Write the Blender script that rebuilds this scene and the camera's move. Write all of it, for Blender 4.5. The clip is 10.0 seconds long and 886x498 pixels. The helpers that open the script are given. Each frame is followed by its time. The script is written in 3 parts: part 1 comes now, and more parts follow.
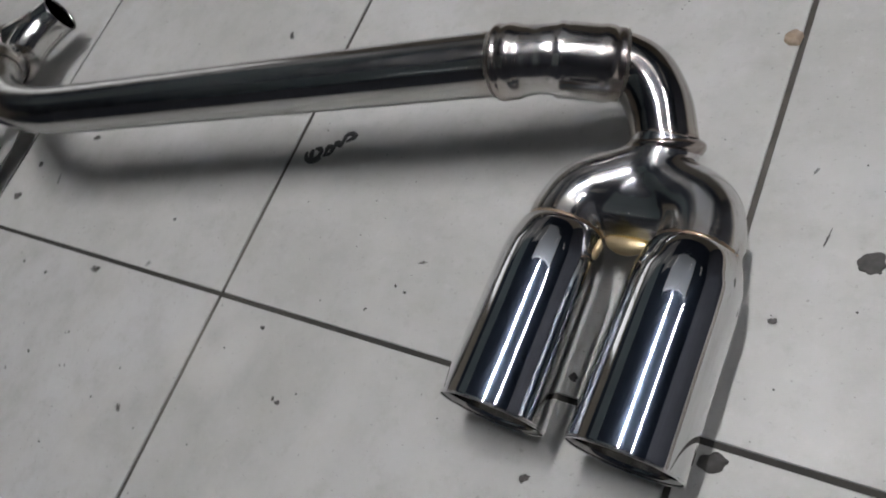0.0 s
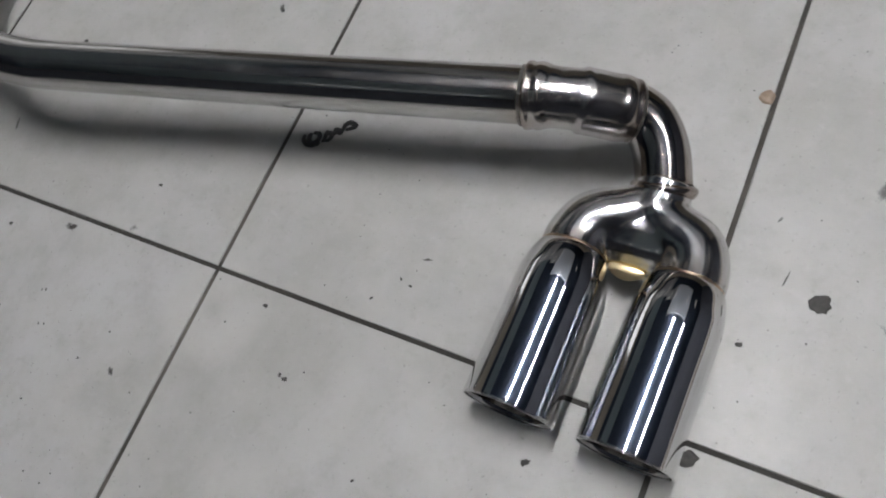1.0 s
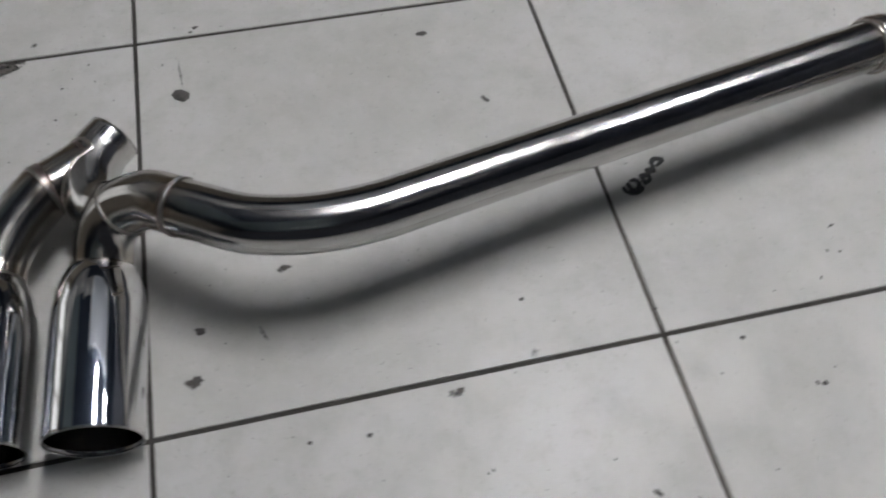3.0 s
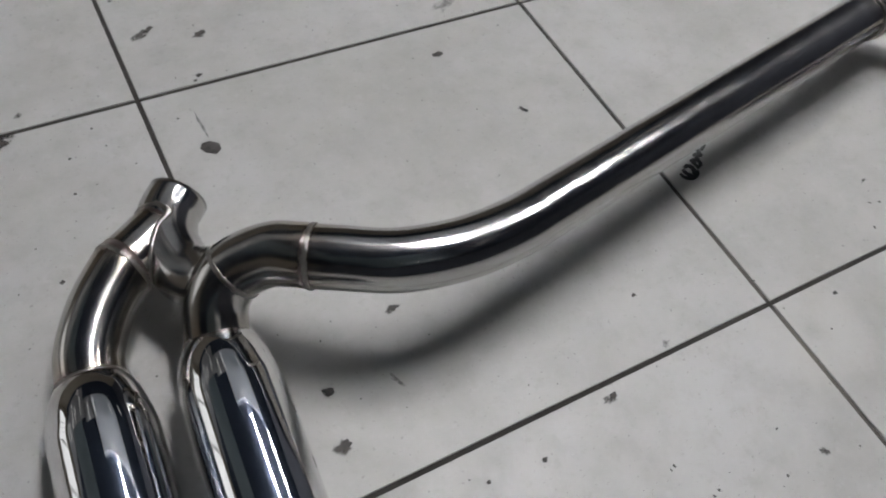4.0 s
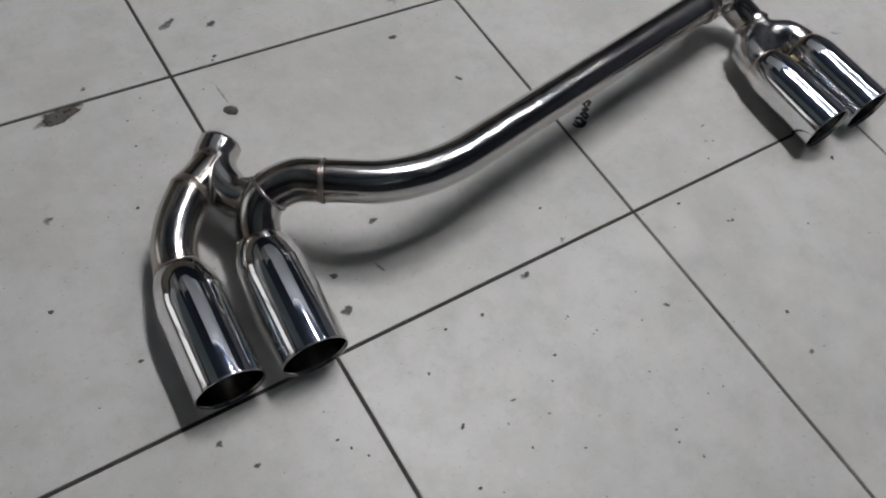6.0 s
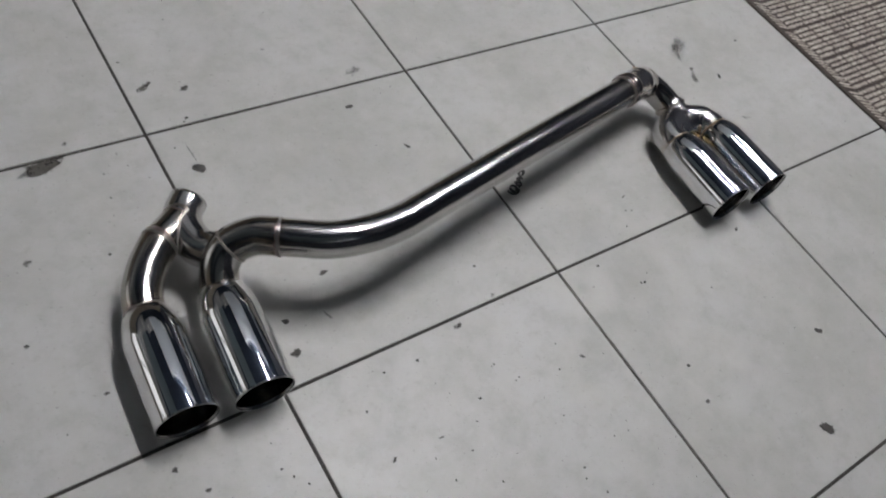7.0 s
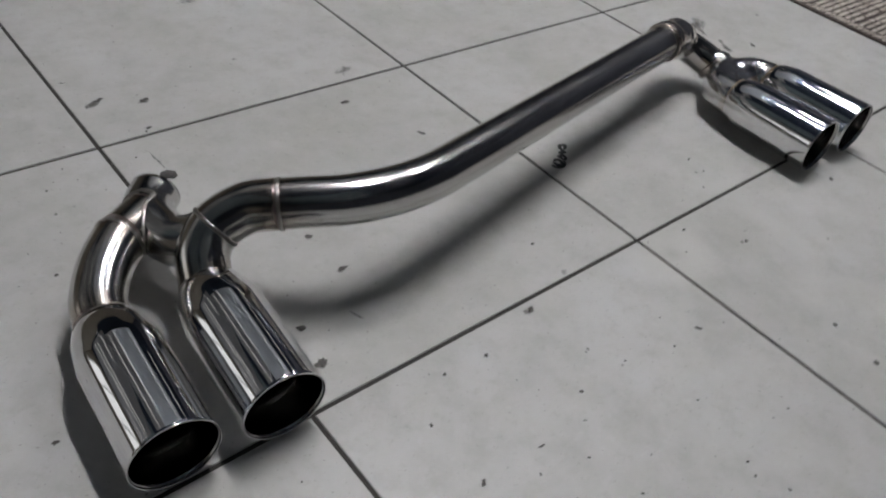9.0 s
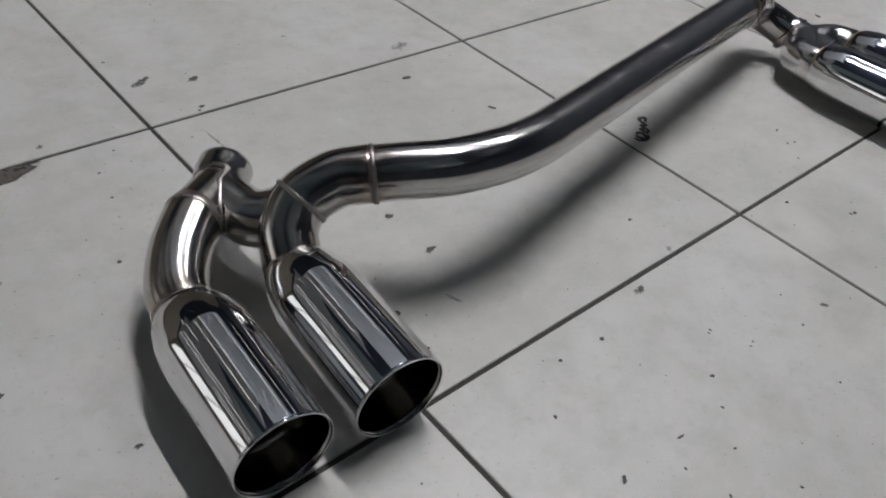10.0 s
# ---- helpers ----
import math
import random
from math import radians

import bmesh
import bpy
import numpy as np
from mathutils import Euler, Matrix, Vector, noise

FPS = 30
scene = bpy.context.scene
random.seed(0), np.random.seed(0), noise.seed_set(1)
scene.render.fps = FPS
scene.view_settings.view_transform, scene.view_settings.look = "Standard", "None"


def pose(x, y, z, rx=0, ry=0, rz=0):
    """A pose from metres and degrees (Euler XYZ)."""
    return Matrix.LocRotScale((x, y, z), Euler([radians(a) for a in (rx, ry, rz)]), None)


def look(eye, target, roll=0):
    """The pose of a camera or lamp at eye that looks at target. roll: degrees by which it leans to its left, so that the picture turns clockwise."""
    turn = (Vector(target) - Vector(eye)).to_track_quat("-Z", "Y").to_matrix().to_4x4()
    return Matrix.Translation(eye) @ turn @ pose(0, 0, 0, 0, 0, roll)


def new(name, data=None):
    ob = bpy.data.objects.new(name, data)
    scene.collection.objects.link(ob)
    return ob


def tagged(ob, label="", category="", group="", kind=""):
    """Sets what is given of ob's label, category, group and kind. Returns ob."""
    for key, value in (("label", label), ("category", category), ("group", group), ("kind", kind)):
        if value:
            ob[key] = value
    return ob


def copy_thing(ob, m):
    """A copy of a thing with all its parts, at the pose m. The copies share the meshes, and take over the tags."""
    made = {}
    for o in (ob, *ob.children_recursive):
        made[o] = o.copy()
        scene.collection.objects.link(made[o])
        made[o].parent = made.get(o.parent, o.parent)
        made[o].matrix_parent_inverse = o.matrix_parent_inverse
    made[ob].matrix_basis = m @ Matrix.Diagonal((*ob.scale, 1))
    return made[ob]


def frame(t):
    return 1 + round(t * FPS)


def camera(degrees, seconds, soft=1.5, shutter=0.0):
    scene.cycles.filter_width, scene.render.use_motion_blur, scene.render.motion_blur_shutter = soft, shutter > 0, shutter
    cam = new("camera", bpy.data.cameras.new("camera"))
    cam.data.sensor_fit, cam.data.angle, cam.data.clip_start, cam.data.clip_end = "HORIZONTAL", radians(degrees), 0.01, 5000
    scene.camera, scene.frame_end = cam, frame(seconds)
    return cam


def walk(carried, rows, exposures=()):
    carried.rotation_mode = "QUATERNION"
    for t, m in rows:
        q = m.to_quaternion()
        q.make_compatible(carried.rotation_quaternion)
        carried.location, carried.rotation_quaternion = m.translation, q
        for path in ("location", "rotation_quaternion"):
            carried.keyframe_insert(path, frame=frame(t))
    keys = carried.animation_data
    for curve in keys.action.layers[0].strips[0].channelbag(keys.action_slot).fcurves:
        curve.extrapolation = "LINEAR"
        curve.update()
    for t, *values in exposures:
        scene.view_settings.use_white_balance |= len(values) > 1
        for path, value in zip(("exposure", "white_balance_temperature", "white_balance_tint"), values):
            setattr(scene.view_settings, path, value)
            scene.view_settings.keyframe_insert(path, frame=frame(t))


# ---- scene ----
cam = camera(58.3, 10.0, soft=1.9, shutter=0.25)
PATH = [
    (0, (1.368, -0.132, 0.69), (0.27, 0.442, -0.88), -44.5),
    (0.2, (1.362, -0.102, 0.698), (0.287, 0.377, -0.919), -44.9),
    (0.5, (1.33, -0.083, 0.748), (0.345, 0.312, -0.948), -43.7),
    (0.7, (1.3, -0.077, 0.795), (0.408, 0.277, -0.959), -42.9),
    (1, (1.241, -0.141, 0.865), (0.499, 0.393, -0.914), -33.3),
    (1.2, (1.209, -0.219, 0.869), (0.542, 0.438, -0.898), -28.4),
    (1.5, (1.083, -0.306, 0.925), (0.691, 0.516, -0.856), -17.9),
    (1.7, (0.978, -0.357, 0.948), (0.633, 0.548, -0.803), -16.1),
    (2, (0.834, -0.36, 0.922), (0.575, 0.557, -0.836), -13.5),
    (2.2, (0.712, -0.335, 0.897), (0.595, 0.604, -0.865), -7.9),
    (2.5, (0.52, -0.325, 0.902), (0.527, 0.592, -0.876), -4.1),
    (2.7, (0.442, -0.305, 0.894), (0.49, 0.644, -0.866), -3.7),
    (3, (0.238, -0.327, 0.861), (0.496, 0.667, -0.856), 2.0),
    (3.2, (0.174, -0.312, 0.832), (0.445, 0.68, -0.883), -0.7),
    (4.3, (-0.233, -0.192, 0.77), (0.735, 0.612, -0.785), 18.2),
    (4.5, (-0.346, -0.191, 0.747), (0.745, 0.477, -0.791), 21.3),
    (4.8, (-0.408, -0.187, 0.791), (0.645, 0.395, -0.806), 18.8),
    (5, (-0.41, -0.203, 0.835), (0.615, 0.407, -0.771), 15.4),
    (5.2, (-0.377, -0.212, 0.895), (0.573, 0.385, -0.761), 14.5),
    (5.5, (-0.333, -0.27, 0.985), (0.504, 0.399, -0.704), 13.3),
    (5.7, (-0.29, -0.345, 1.025), (0.519, 0.404, -0.644), 15.1),
    (6.8, (-0.296, -0.461, 1.207), (0.631, 0.28, -0.402), 23.3),
    (7, (-0.325, -0.477, 1.229), (0.616, 0.316, -0.347), 21.7),
    (7.2, (-0.339, -0.491, 1.267), (0.604, 0.331, -0.293), 20.4),
    (7.5, (-0.361, -0.512, 1.312), (0.683, 0.285, -0.197), 22.4),
    (7.8, (-0.387, -0.554, 1.308), (0.685, 0.277, -0.162), 21.2),
    (8, (-0.377, -0.548, 1.288), (0.695, 0.289, -0.179), 20.2),
    (8.2, (-0.375, -0.557, 1.232), (0.706, 0.337, -0.194), 19.5),
    (8.5, (-0.363, -0.526, 1.079), (0.681, 0.403, -0.351), 16.9),
    (8.7, (-0.341, -0.514, 0.948), (0.672, 0.487, -0.458), 13.4),
    (9, (-0.32, -0.468, 0.768), (0.77, 0.577, -0.543), 10.1),
    (9.2, (-0.32, -0.44, 0.684), (0.776, 0.596, -0.63), 8.5),
    (9.5, (-0.345, -0.395, 0.637), (0.753, 0.639, -0.677), 8.6),
    (9.7, (-0.36, -0.37, 0.636), (0.747, 0.686, -0.652), 9.1),
    (10, (-0.376, -0.353, 0.652), (0.731, 0.699, -0.64), 8.8),
]
walk(cam, [(t, look(eye, target, roll)) for t, eye, target, roll in PATH], [(0, -0.11), (1.2, -0.05), (2.5, 0.01), (5.0, 0.0), (7.0, -0.08), (8.0, -0.08), (9.0, -0.13), (10.0, 0.05)])

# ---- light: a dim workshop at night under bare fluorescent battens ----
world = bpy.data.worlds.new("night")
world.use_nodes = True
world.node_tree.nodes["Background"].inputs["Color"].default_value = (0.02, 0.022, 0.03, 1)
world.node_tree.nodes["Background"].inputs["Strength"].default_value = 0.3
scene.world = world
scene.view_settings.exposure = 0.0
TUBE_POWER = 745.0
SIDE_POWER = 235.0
STREAK_POWER = 1.25
GLINT_POWER = 8.0
GLOW_PANE_POWER = 0.85
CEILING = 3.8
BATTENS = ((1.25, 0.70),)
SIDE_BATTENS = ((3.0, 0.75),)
# unseen battens, added for white streaks on the steel, too weak to fill shadows
STREAK_BATTENS = ((2.1, -2.0), (-0.8, 3.1), (0.05, 3.2), (-3.4, 4.2), (-4.0, 3.9), (-5.3, 4.1), (-6.3, 4.6), (-2.1, 4.4), (-4.3, 5.0), (-2.6, 6.6), (2.3, 3.1), (4.2, 3.5))
# unseen bulbs south of the exhaust, added only for glints inside the tips
GLINT_LAMPS = ((-0.8, -3.2), (-0.2, -3.4), (0.4, -3.4))


# ---- materials ----
def material(name, base, rough, metal=0.0, spec=0.5):
    m = bpy.data.materials.new(name)
    m.use_nodes = True
    n = m.node_tree.nodes
    b = n["Principled BSDF"]
    b.inputs["Base Color"].default_value = (*base, 1)
    b.inputs["Roughness"].default_value = rough
    b.inputs["Metallic"].default_value = metal
    b.inputs["Specular IOR Level"].default_value = spec
    return m, n, m.node_tree.links, b


def noise_node(n, l, scale, detail=4.0, rough=0.55, vector=None):
    t = n.new("ShaderNodeTexNoise")
    t.inputs["Scale"].default_value = scale
    t.inputs["Detail"].default_value = detail
    t.inputs["Roughness"].default_value = rough
    if vector is not None:
        l.new(vector, t.inputs["Vector"])
    return t.outputs["Fac"]


def ranged(n, l, value, a, b, c, d):
    r = n.new("ShaderNodeMapRange")
    l.new(value, r.inputs["Value"])
    for key, v in (("From Min", a), ("From Max", b), ("To Min", c), ("To Max", d)):
        r.inputs[key].default_value = v
    return r.outputs["Result"]


def mixed(n, l, fac, one, two):
    x = n.new("ShaderNodeMix")
    x.data_type = "RGBA"
    l.new(fac, x.inputs["Factor"])
    for socket, value in ((x.inputs["A"], one), (x.inputs["B"], two)):
        if isinstance(value, tuple):
            socket.default_value = (*value, 1)
        else:
            l.new(value, socket)
    return x.outputs["Result"]


def bumped(n, l, b, height, strength, distance):
    u = n.new("ShaderNodeBump")
    u.inputs["Strength"].default_value = strength
    u.inputs["Distance"].default_value = distance
    l.new(height, u.inputs["Height"])
    l.new(u.outputs["Normal"], b.inputs["Normal"])


def math_node(n, l, kind, a, b=None):
    x = n.new("ShaderNodeMath")
    x.operation = kind
    for i, v in enumerate((a, b)):
        if v is None:
            continue
        if isinstance(v, (int, float)):
            x.inputs[i].default_value = v
        else:
            l.new(v, x.inputs[i])
    return x.outputs["Value"]


def where(n):
    return n.new("ShaderNodeNewGeometry").outputs["Position"]


def steel(name, base, rough, along, tint=1.0):
    """Polished stainless tube: fine rings from the polishing belt, smudges, heat tint next to the welds (attribute 'seam': metres to a weld)."""
    m, n, l, b = material(name, base, rough, 1.0)
    pos = where(n)
    smudge = noise_node(n, l, 38, 5, 0.6, pos)
    fine = noise_node(n, l, 240, 3, 0.6, pos)
    r = ranged(n, l, smudge, 0.35, 0.75, rough * 0.86, rough * 1.5)
    r = math_node(n, l, "ADD", r, ranged(n, l, fine, 0.3, 0.8, -0.01, 0.025))
    seam = n.new("ShaderNodeAttribute")
    seam.attribute_name = "seam"
    d = seam.outputs["Fac"]
    jitter = ranged(n, l, smudge, 0.3, 0.7, -0.006, 0.006)
    d = math_node(n, l, "ADD", d, jitter)
    straw = ranged(n, l, d, 0.002, 0.038, 0.55 * tint, 0.0)
    violet = ranged(n, l, d, 0.0, 0.008, 0.6 * tint, 0.0)
    tone = mixed(n, l, smudge, tuple(c * 0.94 for c in base), tuple(min(1, c * 1.05) for c in base))
    tone = mixed(n, l, straw, tone, (0.46, 0.395, 0.325))
    tone = mixed(n, l, violet, tone, (0.30, 0.24, 0.24))
    l.new(tone, b.inputs["Base Color"])
    l.new(math_node(n, l, "ADD", r, ranged(n, l, d, 0.0, 0.012, 0.10 * tint, 0.0)), b.inputs["Roughness"])
    b.inputs["Anisotropic"].default_value = along
    b.inputs["Anisotropic Rotation"].default_value = 0.25
    t = n.new("ShaderNodeTangent")
    t.direction_type = "UV_MAP"
    t.uv_map = "along"
    l.new(t.outputs["Tangent"], b.inputs["Tangent"])
    bumped(n, l, b, noise_node(n, l, 16, 2, 0.5, pos), 0.018, 0.004)
    return m


pipe_steel = steel("pipe_steel", (0.53, 0.522, 0.512), 0.150, 0.6)
tinted_steel = steel("tinted_steel", (0.50, 0.487, 0.47), 0.150, 0.6, 1.5)
elbow_steel = steel("elbow_steel", (0.44, 0.42, 0.405), 0.11, 0.3)
sleeve_steel = steel("sleeve_steel", (0.59, 0.57, 0.56), 0.16, 0.0)
tip_steel = steel("tip_steel", (0.76, 0.76, 0.762), 0.030, 0.6, 0.7)
merge_steel = steel("merge_steel", (0.66, 0.65, 0.645), 0.15, 0.0, 0.0)
# gold heat tint round the crotch and beside the two necks
n, l = merge_steel.node_tree.nodes, merge_steel.node_tree.links
b = n["Principled BSDF"]
tone, pos = b.inputs["Base Color"].links[0].from_socket, where(n)
ragged = ranged(n, l, noise_node(n, l, 70, 4, 0.6, pos), 0.3, 0.7, -0.007, 0.007)
for spot, size, colour, most in (((1.1050, 0.143, 0.050), 0.026, (0.86, 0.70, 0.38), 0.95), ((1.0455, 0.136, 0.056), 0.045, (0.46, 0.36, 0.25), 0.7), ((1.1715, 0.136, 0.056), 0.045, (0.46, 0.36, 0.25), 0.7)):
    away = n.new("ShaderNodeVectorMath")
    away.operation = "DISTANCE"
    l.new(pos, away.inputs[0])
    away.inputs[1].default_value = spot
    tone = mixed(n, l, ranged(n, l, math_node(n, l, "ADD", away.outputs["Value"], ragged), size * 0.6, size, most, 0.0), tone, colour)
l.new(tone, b.inputs["Base Color"])

weld_metal, n, l, b = material("weld_metal", (0.36, 0.31, 0.26), 0.33, 1.0)
l.new(mixed(n, l, noise_node(n, l, 120, 3, 0.6, where(n)), (0.23, 0.215, 0.20), (0.47, 0.45, 0.425)), b.inputs["Base Color"])
bumped(n, l, b, noise_node(n, l, 260, 2, 0.5, where(n)), 0.6, 0.001)

tip_weld, n, l, b = material("tip_weld", (0.45, 0.33, 0.22), 0.28, 1.0)
l.new(mixed(n, l, noise_node(n, l, 90, 3, 0.6, where(n)), (0.30, 0.20, 0.13), (0.58, 0.46, 0.34)), b.inputs["Base Color"])
bumped(n, l, b, noise_node(n, l, 260, 2, 0.5, where(n)), 0.6, 0.001)

gold_steel, n, l, b = material("gold_steel", (0.80, 0.66, 0.38), 0.30, 1.0)
l.new(mixed(n, l, noise_node(n, l, 80, 3, 0.6, where(n)), (0.66, 0.48, 0.26), (0.88, 0.76, 0.50)), b.inputs["Base Color"])
bumped(n, l, b, noise_node(n, l, 180, 2, 0.5, where(n)), 0.3, 0.001)

# steels of the inner walls, set darker than the outer skin
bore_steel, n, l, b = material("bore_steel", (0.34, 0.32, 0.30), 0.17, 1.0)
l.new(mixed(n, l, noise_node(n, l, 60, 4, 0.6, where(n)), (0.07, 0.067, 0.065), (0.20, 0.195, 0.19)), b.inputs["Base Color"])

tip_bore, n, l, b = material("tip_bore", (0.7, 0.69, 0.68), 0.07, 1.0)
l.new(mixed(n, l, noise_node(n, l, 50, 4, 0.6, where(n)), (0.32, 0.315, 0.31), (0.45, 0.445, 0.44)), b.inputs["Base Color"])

tile_glaze, n, l, b = material("tile_glaze", (0.62, 0.61, 0.58), 0.40, 0.0, 0.36)
pos = where(n)
info = n.new("ShaderNodeObjectInfo")
cloud = noise_node(n, l, 3.2, 5, 0.6, pos)
mottle = noise_node(n, l, 17, 6, 0.65, pos)
grit = noise_node(n, l, 150, 3, 0.7, pos)
scuff = noise_node(n, l, 46, 5, 0.7, pos)
tone = mixed(n, l, ranged(n, l, cloud, 0.32, 0.68, 0.0, 1.0), (0.535, 0.533, 0.515), (0.660, 0.660, 0.664))
tone = mixed(n, l, ranged(n, l, mottle, 0.48, 0.76, 0.0, 0.60), tone, (0.46, 0.455, 0.435))
tone = mixed(n, l, ranged(n, l, mottle, 0.24, 0.44, 0.45, 0.0), tone, (0.71, 0.71, 0.72))
tone = mixed(n, l, ranged(n, l, scuff, 0.56, 0.74, 0.0, 0.42), tone, (0.43, 0.42, 0.395))
tone = mixed(n, l, ranged(n, l, scuff, 0.26, 0.42, 0.35, 0.0), tone, (0.74, 0.74, 0.75))
tone = mixed(n, l, ranged(n, l, grit, 0.645, 0.72, 0.0, 0.65), tone, (0.27, 0.26, 0.245))
tone = mixed(n, l, ranged(n, l, info.outputs["Random"], 0.0, 1.0, 0.0, 0.16), tone, (0.50, 0.50, 0.46))
# faint curved wipe marks
for cx, cy, freq, seed in ((0.62, -0.05, 34.0, 5.0), (0.75, -0.30, 26.0, 9.0)):
    away = n.new("ShaderNodeVectorMath")
    away.operation = "DISTANCE"
    l.new(pos, away.inputs[0])
    away.inputs[1].default_value = (cx, cy, 0)
    wave = math_node(n, l, "SINE", math_node(n, l, "MULTIPLY", away.outputs["Value"], freq))
    near = ranged(n, l, away.outputs["Value"], 0.16, 0.42, 1.0, 0.0)
    spotty = ranged(n, l, noise_node(n, l, seed, 3, 0.6, pos), 0.42, 0.64, 0.0, 0.45)
    fac = math_node(n, l, "MULTIPLY", math_node(n, l, "MULTIPLY", ranged(n, l, wave, 0.2, 1.0, 0.0, 1.0), near), spotty)
    tone = mixed(n, l, fac, tone, (0.74, 0.73, 0.71))
fade = n.new("ShaderNodeMix")
fade.data_type, fade.blend_type = "RGBA", "MULTIPLY"
fade.inputs["Factor"].default_value = 1.0
l.new(tone, fade.inputs["A"])
fade.inputs["B"].default_value = (0.76, 0.76, 0.76, 1)
l.new(fade.outputs["Result"], b.inputs["Base Color"])
l.new(ranged(n, l, mottle, 0.3, 0.75, 0.33, 0.52), b.inputs["Roughness"])
bumped(n, l, b, noise_node(n, l, 60, 5, 0.6, pos), 0.06, 0.002)

grout, n, l, b = material("grout", (0.10, 0.095, 0.085), 0.9)
tone = mixed(n, l, noise_node(n, l, 45, 5, 0.65, where(n)), (0.016, 0.015, 0.014), (0.060, 0.056, 0.051))
# joints along x are darker; those along y turn patchily paler with larger x
axes = n.new("ShaderNodeSeparateXYZ")
l.new(where(n), axes.inputs["Vector"])
off = math_node(n, l, "PINGPONG", axes.outputs["Y"], 0.3)
dirty = math_node(n, l, "MULTIPLY", ranged(n, l, off, 0.006, 0.012, 0.35, 1.0), ranged(n, l, axes.outputs["X"], 0.15, 0.55, 0.0, 1.0))
pale = math_node(n, l, "MULTIPLY", ranged(n, l, noise_node(n, l, 2.6, 4, 0.6, where(n)), 0.42, 0.70, 0.0, 0.6), dirty)
tone = mixed(n, l, pale, tone, (0.20, 0.185, 0.165))
l.new(mixed(n, l, ranged(n, l, off, 0.006, 0.012, 0.5, 0.0), tone, (0.030, 0.028, 0.026)), b.inputs["Base Color"])

soot, n, l, b = material("soot", (0.035, 0.034, 0.034), 0.75)
l.new(mixed(n, l, noise_node(n, l, 160, 4, 0.6, where(n)), (0.02, 0.02, 0.021), (0.10, 0.095, 0.09)), b.inputs["Base Color"])
ink = material("ink", (0.014, 0.014, 0.015), 0.5)[0]
pebble, n, l, b = material("pebble", (0.36, 0.28, 0.21), 0.9)
l.new(mixed(n, l, noise_node(n, l, 200, 4, 0.6, where(n)), (0.24, 0.17, 0.12), (0.46, 0.38, 0.30)), b.inputs["Base Color"])


def dirt_film(name, colour, low, high, top):
    """Thin dirt that lets the tile show through."""
    m, n, l, b = material(name, colour, 0.6)
    core = n.new("ShaderNodeAttribute")
    core.attribute_name = "core"
    thick = math_node(n, l, "ADD", noise_node(n, l, 95, 6, 0.7, where(n)), ranged(n, l, core.outputs["Fac"], 0.0, 1.0, -0.32, 0.12))
    l.new(ranged(n, l, thick, low, high, 0.0, top), b.inputs["Alpha"])
    return m


smear = dirt_film("smear", (0.10, 0.096, 0.088), 0.37, 0.62, 0.82)
faint = dirt_film("faint", (0.16, 0.152, 0.14), 0.40, 0.68, 0.60)
haze = dirt_film("haze", (0.17, 0.165, 0.155), 0.20, 0.62, 0.62)
grime = dirt_film("grime", (0.065, 0.060, 0.055), 0.24, 0.56, 0.92)

straw_cord, n, l, b = material("straw_cord", (0.50, 0.45, 0.37), 0.7)
island = n.new("ShaderNodeNewGeometry").outputs["Random Per Island"]
tone = mixed(n, l, island, (0.30, 0.27, 0.24), (0.52, 0.48, 0.43))
l.new(mixed(n, l, ranged(n, l, noise_node(n, l, 9, 4, 0.6, where(n)), 0.45, 0.72, 0.0, 0.6), tone, (0.17, 0.135, 0.12)), b.inputs["Base Color"])
mat_base, n, l, b = material("mat_base", (0.12, 0.085, 0.065), 0.85)
l.new(mixed(n, l, noise_node(n, l, 120, 4, 0.6, where(n)), (0.024, 0.018, 0.016), (0.080, 0.062, 0.055)), b.inputs["Base Color"])
bumped(n, l, b, noise_node(n, l, 300, 3, 0.5, where(n)), 0.5, 0.002)

wall_paint, n, l, b = material("wall_paint", (0.06, 0.07, 0.10), 0.8)
l.new(mixed(n, l, noise_node(n, l, 2.5, 5, 0.6, where(n)), (0.040, 0.046, 0.062), (0.075, 0.082, 0.105)), b.inputs["Base Color"])
pale_wall, n, l, b = material("pale_wall", (0.5, 0.48, 0.44), 0.7)
l.new(mixed(n, l, noise_node(n, l, 2.5, 5, 0.6, where(n)), (0.27, 0.24, 0.20), (0.34, 0.31, 0.265)), b.inputs["Base Color"])
ceiling_paint, n, l, b = material("ceiling_paint", (0.10, 0.105, 0.12), 0.9)
l.new(mixed(n, l, noise_node(n, l, 3, 4, 0.6, where(n)), (0.026, 0.040, 0.070), (0.042, 0.061, 0.100)), b.inputs["Base Color"])
pale_sheet, n, l, b = material("pale_sheet", (0.7, 0.75, 0.82), 0.6)
l.new(mixed(n, l, noise_node(n, l, 4, 5, 0.6, where(n)), (0.34, 0.355, 0.39), (0.43, 0.445, 0.475)), b.inputs["Base Color"])
# brighter than the other sheets, for the light-blue band mirrored in the tips
bright_sheet, n, l, b = material("bright_sheet", (0.7, 0.75, 0.82), 0.6)
l.new(mixed(n, l, noise_node(n, l, 4, 5, 0.6, where(n)), (0.70, 0.78, 0.91), (0.80, 0.86, 0.95)), b.inputs["Base Color"])
teal_sheet, n, l, b = material("teal_sheet", (0.40, 0.52, 0.56), 0.6)
l.new(mixed(n, l, noise_node(n, l, 4, 5, 0.6, where(n)), (0.19, 0.255, 0.30), (0.25, 0.315, 0.36)), b.inputs["Base Color"])
white_metal = material("white_metal", (0.75, 0.75, 0.74), 0.4)[0]
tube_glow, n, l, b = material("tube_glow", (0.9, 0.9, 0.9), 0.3)
